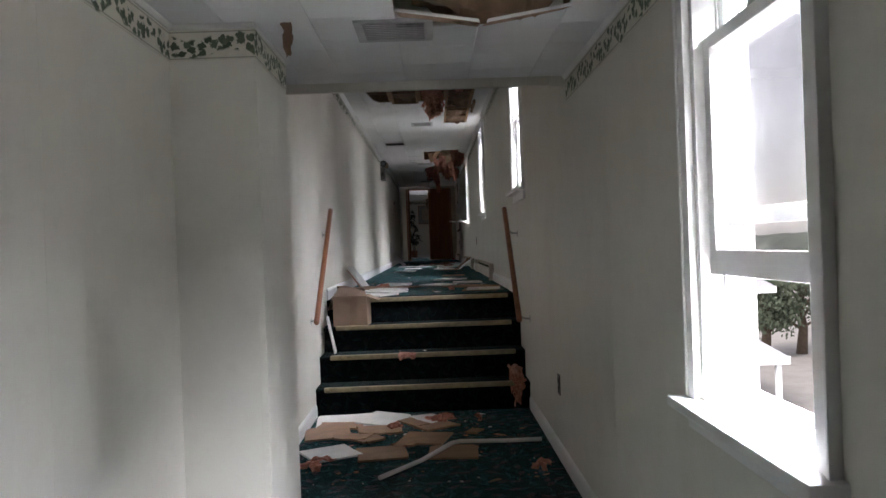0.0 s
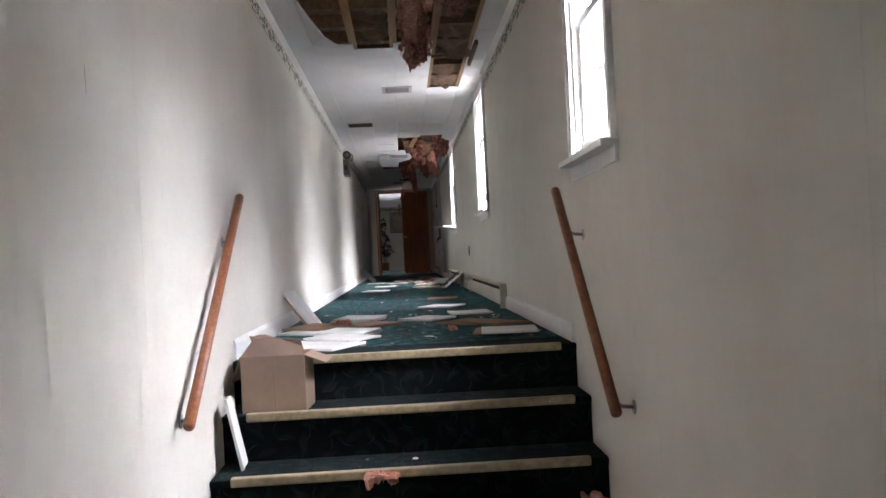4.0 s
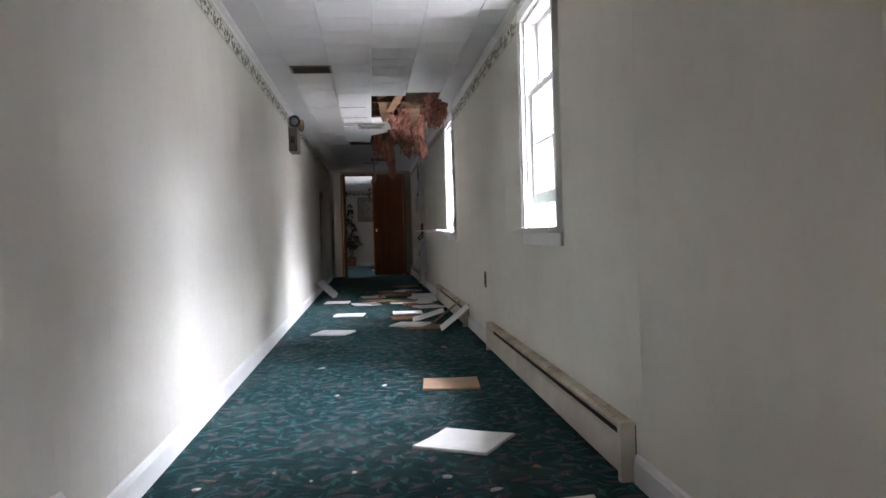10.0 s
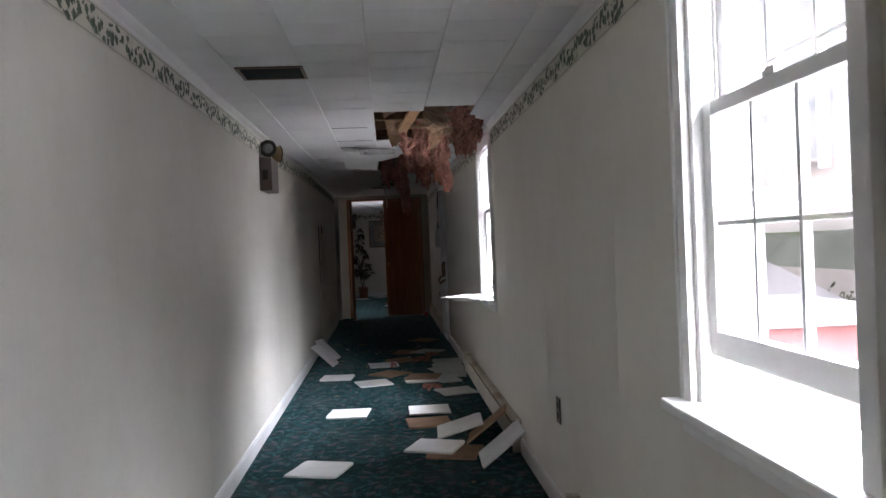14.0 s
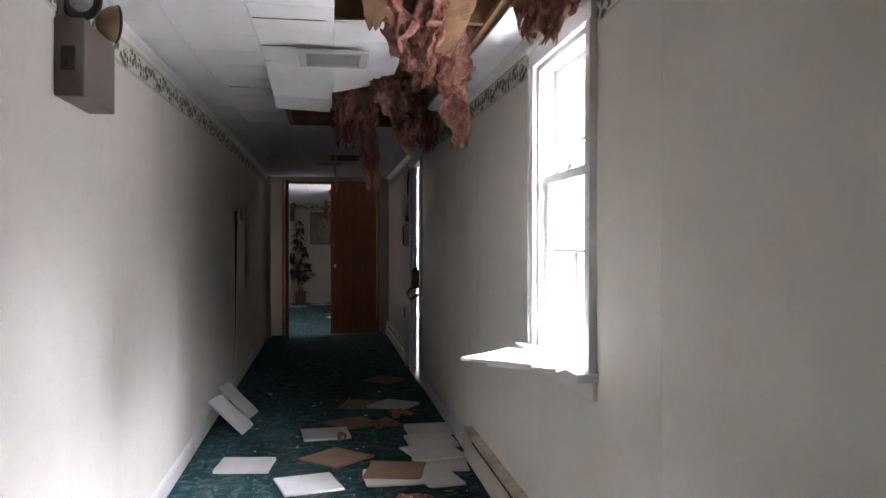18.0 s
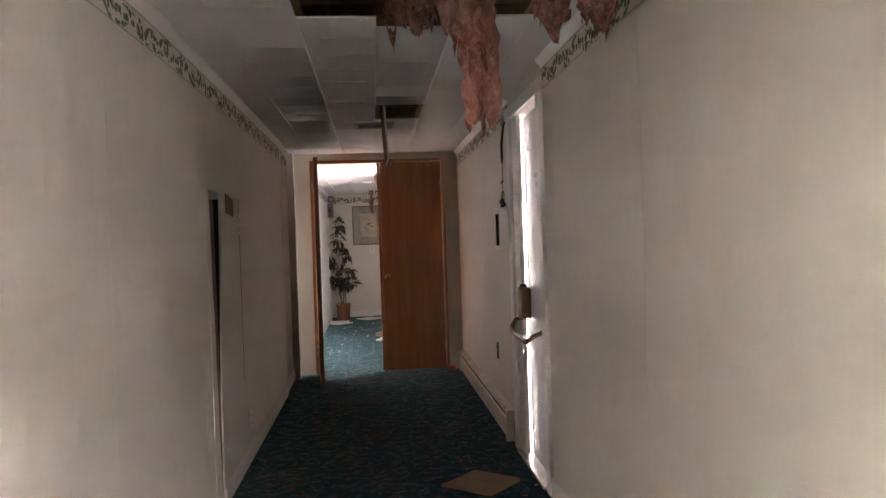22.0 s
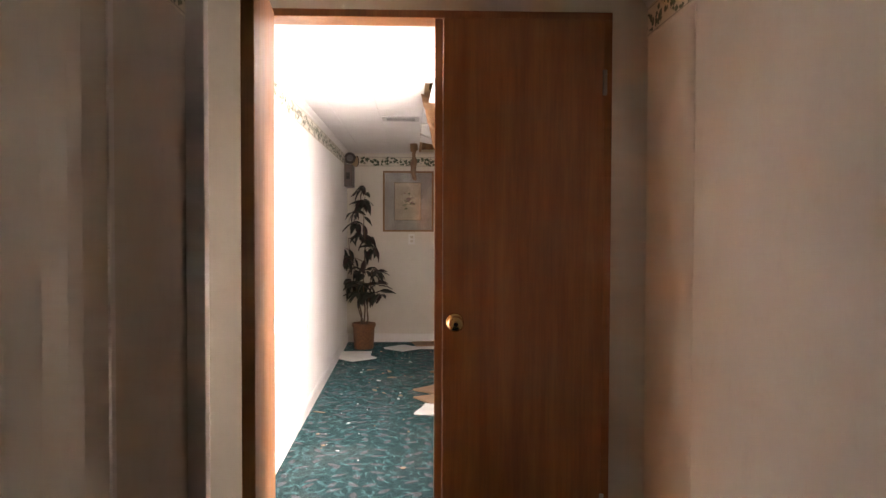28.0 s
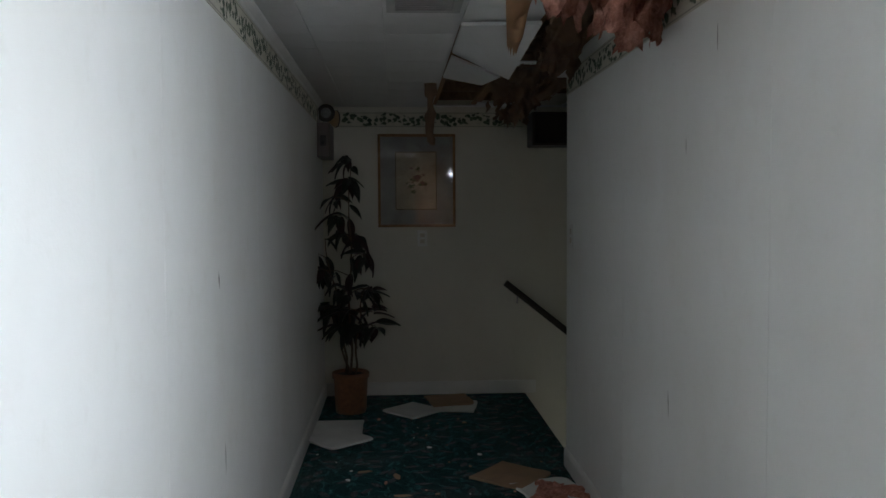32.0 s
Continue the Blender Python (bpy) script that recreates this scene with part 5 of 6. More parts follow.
# torn insulation, paper facing and boards in the ceiling holes
def lump(bm, points, wide, thick, seed, sides=14, ragged=0.5, mat=0, turn=0.0):
    """A soft, crumpled batt along points: folded oval rings, torn in flakes towards its end."""
    rnd = random.Random(seed)
    pts = [Vector(p) for p in points]
    fine = []
    for a, b in zip(pts, pts[1:]):
        for i in range(9):
            fine.append(a.lerp(b, i / 9))
    fine.append(pts[-1])
    n = len(fine)
    rings = []
    off = Vector((seed * 3.1, seed * 1.7, 0))
    for i, p in enumerate(fine):
        f = i / (n - 1)
        w = wide * (1.0 - 0.25 * f * f) * (0.85 + 0.7 * noise.noise(p * 9 + off))
        ring = []
        for j in range(sides):
            a = 2 * math.pi * j / sides
            o = Vector((math.cos(a) * w, math.sin(a) * thick, 0))
            if turn:
                o = Matrix.Rotation(turn, 3, "Z") @ o
            q = p + o
            q = q + noise.noise_vector(q * 13 + off) * wide * 0.55 + noise.noise_vector(q * 34 + off) * 0.014 + noise.noise_vector(q * 90) * 0.004
            if i >= n - 2:
                q = q.lerp(p, ragged * rnd.random()) + Vector((0, 0, -ragged * 0.06 * rnd.random()))
            ring.append(bm.verts.new(q))
        rings.append(ring)
    for r0, r1 in zip(rings, rings[1:]):
        for j in range(sides):
            q = bm.faces.new((r0[j], r0[(j + 1) % sides], r1[(j + 1) % sides], r1[j]))
            q.material_index = mat
    bm.faces.new(rings[0][::-1])
    bm.faces.new(rings[-1])
    return bm


def tatter(points, wide, seed, push, twist):
    """A crumpled sheet of fibre following points, folded across, ragged and split at its lower end."""
    rnd = random.Random(seed)
    pts = [Vector(p) for p in points]
    nv, nu = 26, 18
    off = Vector((seed * 2.3, seed * 0.9, seed * 1.3))
    split = rnd.uniform(-0.5, 0.5)
    bm = bmesh.new()
    g = {}
    for j in range(nv + 1):
        f = j / nv * (len(pts) - 1)
        s = min(int(f), len(pts) - 2)
        c = pts[s].lerp(pts[s + 1], f - s)
        v = j / nv
        ang = twist + 0.7 * noise.noise(Vector((seed, v * 2.5, 0)))
        ax = Vector((math.cos(ang), math.sin(ang), 0))
        w = wide * (1.0 - 0.35 * v) * (1 + 0.35 * noise.noise(Vector((v * 5, seed, 3))))
        for i in range(nu + 1):
            u = 2 * i / nu - 1
            q = c + ax * (u * w) + push * (0.6 + 0.4 * v)
            fold = math.sin(u * 4.5 + seed + 2.0 * v) * 0.030 + 0.05 * noise.noise(Vector((u * 2.2, v * 2.2, 0)) + off)
            q = q + Vector((-ax.y, ax.x, 0)) * fold + noise.noise_vector(q * 16 + off) * 0.030 + noise.noise_vector(q * 45 + off) * 0.006
            q.z -= 0.10 * v * v * noise.noise(Vector((u * 3.1, seed * 1.1, 5)))
            g[i, j] = bm.verts.new(q)
    faces = []
    for j in range(nv):
        for i in range(nu):
            u, v = 2 * (i + 0.5) / nu - 1, (j + 0.5) / nv
            reach = 0.88 + 0.40 * noise.noise(Vector((u * 2.4, seed * 0.7, 0))) - 0.5 * max(0.0, 0.18 - abs(u - split))
            if v > reach or abs(u) > 0.82 + 0.5 * noise.noise(Vector((v * 7, seed * 1.9, u))):
                continue
            faces.append(bm.faces.new((g[i, j], g[i + 1, j], g[i + 1, j + 1], g[i, j + 1])))
    bmesh.ops.solidify(bm, geom=faces, thickness=0.012)
    bmesh.ops.delete(bm, geom=[v for v in bm.verts if not v.link_faces], context="VERTS")
    return bm


def batt(points, wide, thick, seed, label, mat=None, turn=0.0, ragged=0.6, shreds=3):
    points = [(x, y, z + lift(y)) for x, y, z in points]
    root = thing("insulation_batt", (0, 0, 0), label, "insulation", "torn insulation")
    part("fibre", lump(bmesh.new(), points, wide * 0.55, thick * 0.6, seed, 18, ragged, 0, turn), mat or PINK, root, smooth=True)
    rnd = random.Random(seed + 50)
    for i in range(shreds + 1 if shreds else 0):
        push = Vector((rnd.uniform(-0.6, 0.6) * wide, rnd.uniform(-1.2, 1.2) * thick, rnd.uniform(-0.04, 0.03)))
        part("shred", tatter(points, wide * rnd.uniform(0.6, 1.0), seed * 3 + i, push, rnd.uniform(-0.7, 0.7)), mat or PINK, root, smooth=True)
    return root


def paper(corners, sag, seed, label, mat=None, cat="paper facing"):
    """A crumpled sheet between four corners with thickness."""
    a, b, c, d = (Vector((x, y, z + lift(y))) for x, y, z in corners)
    n = 18
    rnd = random.Random(seed)
    bm = bmesh.new()
    nrm = (b - a).cross(d - a).normalized()
    g = [[None] * (n + 1) for _ in range(n + 1)]
    for i in range(n + 1):
        for j in range(n + 1):
            u, v = i / n, j / n
            p = a.lerp(b, u).lerp(d.lerp(c, u), v)
            p = p + nrm * (0.040 * noise.noise(p * 8 + Vector((seed, 0, 0))) + 0.015 * noise.noise(p * 24)) + Vector((0, 0, -sag * 4 * u * (1 - u) * v))
            if j == n:
                p = p + (d - a).normalized() * rnd.uniform(-0.05, 0.015)
            g[i][j] = bm.verts.new(p)
    faces = [bm.faces.new((g[i][j], g[i + 1][j], g[i + 1][j + 1], g[i][j + 1])) for i in range(n) for j in range(n)]
    bmesh.ops.solidify(bm, geom=faces, thickness=0.003)
    ob = tagged(part("paper_facing", bm, mat or BROWNPAPER), label, cat, "torn insulation")
    return ob


T = TOP
PALEPINK = fibre("pale_pink_fibreglass", (0.79, 0.42, 0.33), (0.63, 0.285, 0.21), (0.35, 0.13, 0.09))
TANPAPER = plain("tan_paper_facing", (0.31, 0.17, 0.085), 0.7, 0, 0.3, 6, 0.3)
PALELUMBER = wood("orange_lath_wood", (0.30, 0.15, 0.065), (0.46, 0.26, 0.12), (12, 1.2, 12), 0.7)
HANG = "pink fibreglass insulation hanging from the broken ceiling"
# first great hole over the stair head
batt([(0.05, 0.2, T + 0.12), (0.08, 1.0, T + 0.02), (0.10, 1.7, T - 0.02), (0.10, 2.15, T - 0.06), (0.09, 2.32, T - 0.16)], 0.11, 0.06, 11, HANG, PALEPINK)
batt([(0.02, -0.4, T + 0.10), (0.06, 0.4, T + 0.0), (0.08, 0.9, T - 0.05)], 0.12, 0.06, 12, HANG, PALEPINK)
batt([(0.40, 0.2, T + 0.10), (0.42, 0.6, T + 0.02), (0.46, 0.8, T - 0.05)], 0.10, 0.05, 13, HANG, PALEPINK)
batt([(-0.20, 0.5, T + 0.10), (-0.17, 0.8, T + 0.06), (-0.14, 0.95, T + 0.02)], 0.08, 0.05, 14, HANG, PALEPINK)
batt([(0.14, 0.0, T + 0.26), (0.16, 0.5, T + 0.10), (0.17, 0.9, T - 0.02), (0.16, 1.1, T - 0.10)], 0.11, 0.06, 18, HANG, PALEPINK)
batt([(0.10, 1.5, T + 0.22), (0.12, 1.9, T + 0.06), (0.14, 2.1, T - 0.06), (0.14, 2.2, T - 0.16)], 0.12, 0.06, 19, HANG)
batt([(0.36, 0.9, T + 0.25), (0.38, 1.3, T + 0.06), (0.38, 1.5, T - 0.03)], 0.10, 0.05, 20, HANG)
paper([(0.28, 1.6, T + 0.10), (0.54, 1.6, T + 0.10), (0.58, 2.75, T + 0.0), (0.28, 2.70, T + 0.05)], 0.03, 15, "brown paper facing torn from the roof space")
paper([(-0.33, 1.4, T + 0.10), (-0.06, 1.4, T + 0.10), (-0.06, 2.4, T + 0.05), (-0.33, 2.4, T + 0.07)], 0.03, 16, "brown paper facing sagging between joists")
paper([(0.27, 2.85, T + 0.11), (0.56, 2.85, T + 0.11), (0.56, 3.98, T + 0.03), (0.27, 3.98, T + 0.05)], 0.04, 17, "brown paper facing bulging in a ceiling hole")
tagged(part("loose_lath", boxes((0.26, 0.60, 2.76, 2.80, T - 0.010, T + 0.006), (0.575, 0.60, 2.3, 3.0, T - 0.035, T + 0.004)), LUMBER), "splintered lath across the ceiling hole", "lath")
# second great hole
paper([(-0.03, 7.12, T + 0.16), (0.09, 7.15, T + 0.20), (0.17, 8.25, T - 0.03), (0.06, 8.25, T - 0.07)], 0.02, 21, "brown paper-faced insulation draped into the hole", TANPAPER)
paper([(0.06, 7.25, T + 0.16), (0.26, 7.35, T + 0.18), (0.28, 7.9, T + 0.10), (0.12, 7.9, T + 0.08)], 0.02, 91, "pale tan paper facing behind a board", TANPAPER)
paper([(0.26, 6.95, T + 0.10), (0.54, 6.95, T + 0.10), (0.60, 7.7, T + 0.02), (0.28, 7.7, T + 0.04)], 0.06, 22, "brown paper facing folded at the hole edge")
paper([(0.28, 7.9, T + 0.07), (0.45, 7.9, T + 0.06), (0.46, 8.7, T - 0.03), (0.30, 8.75, T - 0.05)], 0.03, 23, "tan paper facing torn and hanging", TANPAPER)
batt([(0.30, 8.15, T + 0.04), (0.31, 8.35, T - 0.03), (0.30, 8.55, T - 0.10)], 0.05, 0.04, 92, HANG, PALEPINK)
part("board", boxes((-0.036, 0.036, -0.55, 0.55, -0.011, 0.011), bevel=0.002), PALELUMBER, (bd := thing("lath_board", pose(0.205, 7.62, T + 0.05, -7, 0, 9), "loose wooden board with nail holes", "board")))
for i in range(6):
    part("nail_hole", lathe(bmesh.new(), ((0.006, -0.0005), (0.006, 0.0005)), (0.012 * (-1) ** i, -0.45 + 0.16 * i, -0.0118), 8), DARK, bd)
batt([(0.11, 8.0, T + 0.02), (0.14, 8.2, T - 0.04), (0.17, 8.38, T - 0.11)], 0.06, 0.05, 24, HANG, PALEPINK)
batt([(0.50, 7.2, T + 0.12), (0.53, 7.45, T + 0.0), (0.55, 7.65, T - 0.10), (0.54, 7.72, T - 0.19)], 0.12, 0.07, 25, HANG)
batt([(0.62, 7.4, T + 0.10), (0.64, 7.7, T - 0.05), (0.63, 7.85, T - 0.15)], 0.05, 0.05, 26, HANG)
batt([(0.27, 8.05, T + 0.12), (0.26, 8.2, T + 0.04), (0.24, 8.35, T - 0.05)], 0.05, 0.04, 27, HANG)
batt([(0.30, 8.6, T + 0.12), (0.33, 8.75, T - 0.02), (0.36, 8.85, T - 0.14)], 0.10, 0.07, 28, HANG)
batt([(0.50, 8.8, T + 0.08), (0.50, 8.95, T - 0.10), (0.53, 9.05, T - 0.22), (0.55, 9.1, T - 0.36)], 0.095, 0.05, 29, "salmon fibreglass insulation hanging in a lit tatter", PALEPINK)
batt([(0.20, 9.3, T + 0.12), (0.22, 9.5, T - 0.04), (0.24, 9.7, T - 0.15)], 0.10, 0.06, 30, HANG)
batt([(0.05, 9.7, T + 0.15), (0.04, 9.9, T + 0.02), (0.05, 10.0, T - 0.12)], 0.06, 0.05, 31, HANG)
batt([(0.36, 9.9, T + 0.12), (0.38, 10.1, T - 0.10), (0.40, 10.2, T - 0.24)], 0.10, 0.06, 32, HANG)
batt([(0.17, 10.5, T + 0.12), (0.18, 10.6, T - 0.10), (0.20, 10.7, T - 0.28), (0.205, 10.75, T - 0.50)], 0.075, 0.05, 33, HANG, PALEPINK)
batt([(0.50, 10.5, T + 0.12), (0.52, 10.7, T - 0.05), (0.56, 10.8, T - 0.18)], 0.10, 0.06, 34, HANG)
batt([(0.62, 10.9, T + 0.05), (0.64, 11.0, T - 0.06), (0.66, 11.05, T - 0.16)], 0.07, 0.05, 35, HANG, BROWNPAPER)
batt([(0.10, 11.0, T + 0.12), (0.08, 11.1, T - 0.04), (0.08, 11.2, T - 0.14)], 0.09, 0.05, 36, HANG)
batt([(0.03, 10.4, T + 0.15), (0.03, 10.55, T - 0.02), (0.04, 10.65, T - 0.20)], 0.07, 0.05, 81, HANG, PALEPINK)
batt([(0.13, 10.5, T + 0.15), (0.13, 10.65, T - 0.02), (0.14, 10.75, T - 0.24)], 0.07, 0.05, 82, HANG, PALEPINK)
batt([(0.40, 10.6, T + 0.12), (0.41, 10.75, T - 0.05), (0.42, 10.8, T - 0.20)], 0.09, 0.06, 83, HANG)
batt([(0.55, 10.6, T + 0.10), (0.58, 10.75, T - 0.02), (0.62, 10.85, T - 0.14)], 0.08, 0.05, 84, HANG, PALEPINK)
paper([(-0.05, 9.5, T + 0.12), (0.25, 9.5, T + 0.16), (0.22, 10.6, T + 0.02), (0.0, 10.6, T - 0.02)], 0.04, 37, "brown paper facing inside the broken ceiling")
paper([(0.28, 9.2, T + 0.12), (0.56, 9.2, T + 0.12), (0.56, 10.4, T + 0.0), (0.30, 10.4, T + 0.0)], 0.05, 38, "brown paper facing inside the broken ceiling")
for xa, xb, y, turn in ((-0.34, -0.06, 8.42, 1.0), (-0.34, -0.17, 8.83, -1.0), (-0.33, -0.07, 9.63, 1.5), (-0.60, -0.38, 9.95, -1.0), (-0.34, -0.10, 7.80, 0.5)):
    bm = bmesh.new()
    box(bm, -(xb - xa) / 2, (xb - xa) / 2, -0.004, 0.004, -0.001, 0.001)
    ob = tagged(part("ceiling_crack", bm, DARK), "dark slit between loosened ceiling tiles", "crack", kind="structure")
    ob.matrix_world = pose((xa + xb) / 2, y, T - drop((xa + xb) / 2, y) + lift(y) - 0.003, 0, 0, turn)
# hanging panel over the collapse edge
hp = thing("hanging_panel", pose(-0.205, 9.62, T - 0.034, -4, 3, 0), "white ceiling tiles sagging beside the collapse", "ceiling panel")
for i in range(3):
    part("tile", boxes((-0.150, 0.150, -0.45 + i * 0.305, -0.45 + i * 0.305 + 0.302, -0.006, 0.006), bevel=0.002), CEIL, hp)
# board added to darken the ceiling hole, where the roof space is only shaded
tagged(part("hole_shade_board", boxes((-0.30, 0.60, 13.2, 14.7, T + 0.165, T + 0.175)), DARKWOOD), "dark board added for the shade inside the ceiling hole", "board")
# single tile hanging by one edge before the doors
ht = tile(0.004, 13.86, 0.8, T - 0.110, w=0.34, d=0.60, torn=0.02, tilt=(0, 87), label="white ceiling tile hanging on edge from the ceiling")
# third hole, past the doors
batt([(0.12, 18.2, T + 0.12), (0.13, 18.5, T + 0.0), (0.14, 18.75, T - 0.16)], 0.09, 0.06, 41, HANG, PALEPINK)
batt([(0.30, 18.3, T + 0.12), (0.32, 18.6, T - 0.02), (0.34, 18.85, T - 0.18)], 0.12, 0.06, 48, HANG, PALEPINK)
batt([(0.40, 18.4, T + 0.15), (0.42, 18.8, T - 0.02), (0.43, 19.0, T - 0.20)], 0.13, 0.07, 42, HANG, PALEPINK)
batt([(0.34, 19.2, T + 0.12), (0.36, 19.7, T - 0.03), (0.38, 20.1, T - 0.14)], 0.13, 0.06, 43, HANG, BROWNPAPER)
batt([(0.30, 20.3, T + 0.10), (0.36, 20.8, T - 0.04), (0.42, 21.2, T - 0.18)], 0.16, 0.07, 44, "dark dusty insulation slumping from the ceiling", BROWNPAPER)
batt([(0.70, 20.9, T + 0.05), (0.55, 21.2, T - 0.06), (0.40, 21.5, T - 0.16)], 0.14, 0.06, 45, "dark dusty insulation slumping from the ceiling", BROWNPAPER)
paper([(-0.07, 18.2, T + 0.02), (0.10, 18.2, T + 0.02), (0.055, 18.85, T - 0.24), (0.025, 18.85, T - 0.25)], 0.02, 46, "tan paper facing hanging in a pointed tatter", TANPAPER)
batt([(-0.10, 21.15, T + 0.10), (-0.10, 21.2, T - 0.12), (-0.10, 21.22, T - 0.33)], 0.065, 0.05, 47, "brown wrapped duct end hanging before the picture", BROWNPAPER, 0.0, 0.2, 0)
def droop(corners, label):
    """A ceiling tile hanging out of its row, given by its four lower corners."""
    bm = bmesh.new()
    a = [bm.verts.new(v) for v in corners]
    b = [bm.verts.new((v[0], v[1], v[2] + 0.013)) for v in corners]
    bm.faces.new(a)
    bm.faces.new(b[::-1])
    for q in range(4):
        bm.faces.new((a[q], a[(q + 1) % 4], b[(q + 1) % 4], b[q]))
    return tagged(part("ceiling_tile", bm, CEIL), label, "ceiling tile", "loose ceiling tiles")


droop(((-0.652, 1.11, T - 0.004), (-0.53, 1.95, T - 0.045), (-0.43, 2.31, T - 0.035), (-0.652, 2.31, T - 0.002)), "white ceiling tile torn along the edge of the hole")
droop(((-0.045, 19.62, T - 0.016), (0.25, 19.50, T - 0.035), (0.235, 20.30, T - 0.115), (-0.045, 20.14, T - 0.022)), "white ceiling tile sagging beside torn insulation")
droop(((-0.045, 20.20, T - 0.030), (0.20, 20.36, T - 0.095), (0.17, 20.90, T - 0.050), (-0.045, 20.86, T - 0.016)), "white ceiling tile sagging beside torn insulation")
droop(((0.0, 17.72, T - 0.016), (0.50, 17.72, T - 0.016), (0.52, 18.26, T - 0.10), (-0.02, 18.18, T - 0.06)), "white ceiling tile hanging at the edge of a hole")
# first hole in the low ceiling: two drooping tiles
for x, r in ((0.11, 9), (0.41, -9)):
    tile(x, -3.97, 0, LOWTOP - 0.03, w=0.29, d=0.26, torn=0.1, tilt=(12, r), label="white ceiling tile drooping at the torn hole")
paper([(-0.03, -5.0, LOWTOP + 0.05), (0.56, -5.0, LOWTOP + 0.05), (0.5, -4.0, LOWTOP - 0.01), (0.02, -4.0, LOWTOP + 0.0)], 0.05, 51, "dark torn paper facing in the low ceiling")
batt([(-0.44, -3.89, LOWTOP + 0.02), (-0.435, -3.89, LOWTOP - 0.05), (-0.43, -3.90, LOWTOP - 0.09)], 0.035, 0.02, 52, "torn brown paper tuft in the low ceiling", BROWNPAPER, 0.0, 0.6, 0)

# insulation lying about
def heap(x, y, z, r, seed, label, mat=None, h=0.05):
    root = thing("insulation_scrap", (x, y, z), label, "insulation", "torn insulation")
    rnd = random.Random(seed)
    for i in range(4):
        a = rnd.uniform(0, 6.28)
        p = Vector((math.cos(a), math.sin(a), 0)) * r * rnd.uniform(0.2, 0.8)
        q = Vector((math.cos(a + 1.9), math.sin(a + 1.9), 0)) * r * rnd.uniform(0.3, 0.9)
        part("fibre", lump(bmesh.new(), [p + Vector((0, 0, h * 0.5)), p.lerp(q, 0.5) + Vector((0, 0, h * rnd.uniform(0.5, 1.0))), q + Vector((0, 0, h * 0.4))], r * 0.3, h * 0.4, seed + i, 10, 0.7), mat or PINK, root)
    return root


SCRAP = "crumpled pink insulation scrap on the floor"
heap(0.073, -1.101, LOW, 0.14, 61, SCRAP, PALEPINK)
heap(0.627, -2.410, LOW, 0.07, 62, SCRAP, PALEPINK)
heap(-0.632, -2.200, LOW, 0.11, 63, SCRAP, PALEPINK)
heap(-0.259, -1.348, LOW, 0.07, 64, SCRAP)
heap(0.344, -1.103, LOW, 0.04, 65, SCRAP)
heap(-0.165, -0.678, LOW + 2 * RISE, 0.10, 66, "pink insulation scrap on a stair tread", PALEPINK, 0.03)
batt([(0.64, -0.72, LOW + RISE + 0.11), (0.66, -0.78, LOW + RISE + 0.06), (0.67, -0.835, LOW + RISE - 0.03), (0.66, -0.85, LOW + RISE - 0.12)], 0.06, 0.035, 67, "pink insulation tuft draped over a stair step", PALEPINK)
heap(-0.463, 1.447, 0.012, 0.08, 68, SCRAP, PALEPINK)
heap(0.232, 0.934, 0.0, 0.045, 69, SCRAP, PALEPINK, 0.03)
heap(0.305, 10.834, 0.0, 0.17, 70, SCRAP)
heap(0.452, 11.174, 0.0, 0.13, 71, SCRAP)
heap(0.347, 9.199, 0.0, 0.12, 72, SCRAP)
heap(0.022, 10.505, 0.012, 0.04, 73, SCRAP)
heap(0.451, 20.063, 0.0, 0.19, 74, SCRAP, PALEPINK, 0.07)
heap(0.504, 19.718, 0.0, 0.10, 75, SCRAP, PALEPINK)

# crumbs of tile and paper over the carpet
bm = bmesh.new()
rnd = random.Random(9)
for (xa, xb, ya, yb, z, count) in ((-0.75, 0.65, -2.6, -0.9, LOW, 90), (-0.7, 0.7, 0.3, 3.0, 0, 60), (-0.6, 0.7, 4.0, 8.8, 0, 14), (-0.6, 0.7, 9.0, 12.6, 0, 70), (-0.75, 0.5, 17.6, 21.9, 0, 90), (-0.6, 0.6, -0.72, -0.30, LOW + 2 * RISE, 6), (-0.6, 0.6, -0.50, -0.30, LOW + 3 * RISE, 2)):
    for i in range(count):
        x, y, s, a = rnd.uniform(xa, xb), rnd.uniform(ya, yb), rnd.choice((0.004, 0.006, 0.009, 0.018)), rnd.uniform(0, 6.28)
        if z > LOW + 0.01 and z < -0.01 and not -0.50 < y < -0.30:
            continue
        long = rnd.choice((1, 1, 1.6, 3.0))
        vs = [Vector((s * long * math.cos(t) * rnd.uniform(0.6, 1.2), s * math.sin(t) * rnd.uniform(0.6, 1.2), 0)) for t in (0.4, 1.7, 3.0, 4.2, 5.4)]
        rot = Matrix.Rotation(a, 3, "Z")
        lo = [bm.verts.new(rot @ v + Vector((x, y, z + 0.0005))) for v in vs]
        hi = [bm.verts.new(rot @ (v * 0.8) + Vector((x, y, z + rnd.uniform(0.002, 0.005)))) for v in vs]
        m = rnd.choice((0, 0, 1, 1, 1, 2))
        bm.faces.new(hi).material_index = m
        for j in range(5):
            bm.faces.new((lo[j], lo[(j + 1) % 5], hi[(j + 1) % 5], hi[j])).material_index = m
tagged(part("debris_crumbs", bm, [TILEFACE, BOARD, PALEPINK]), "crumbs of broken tile and paper on carpet", "debris", kind="stuff")

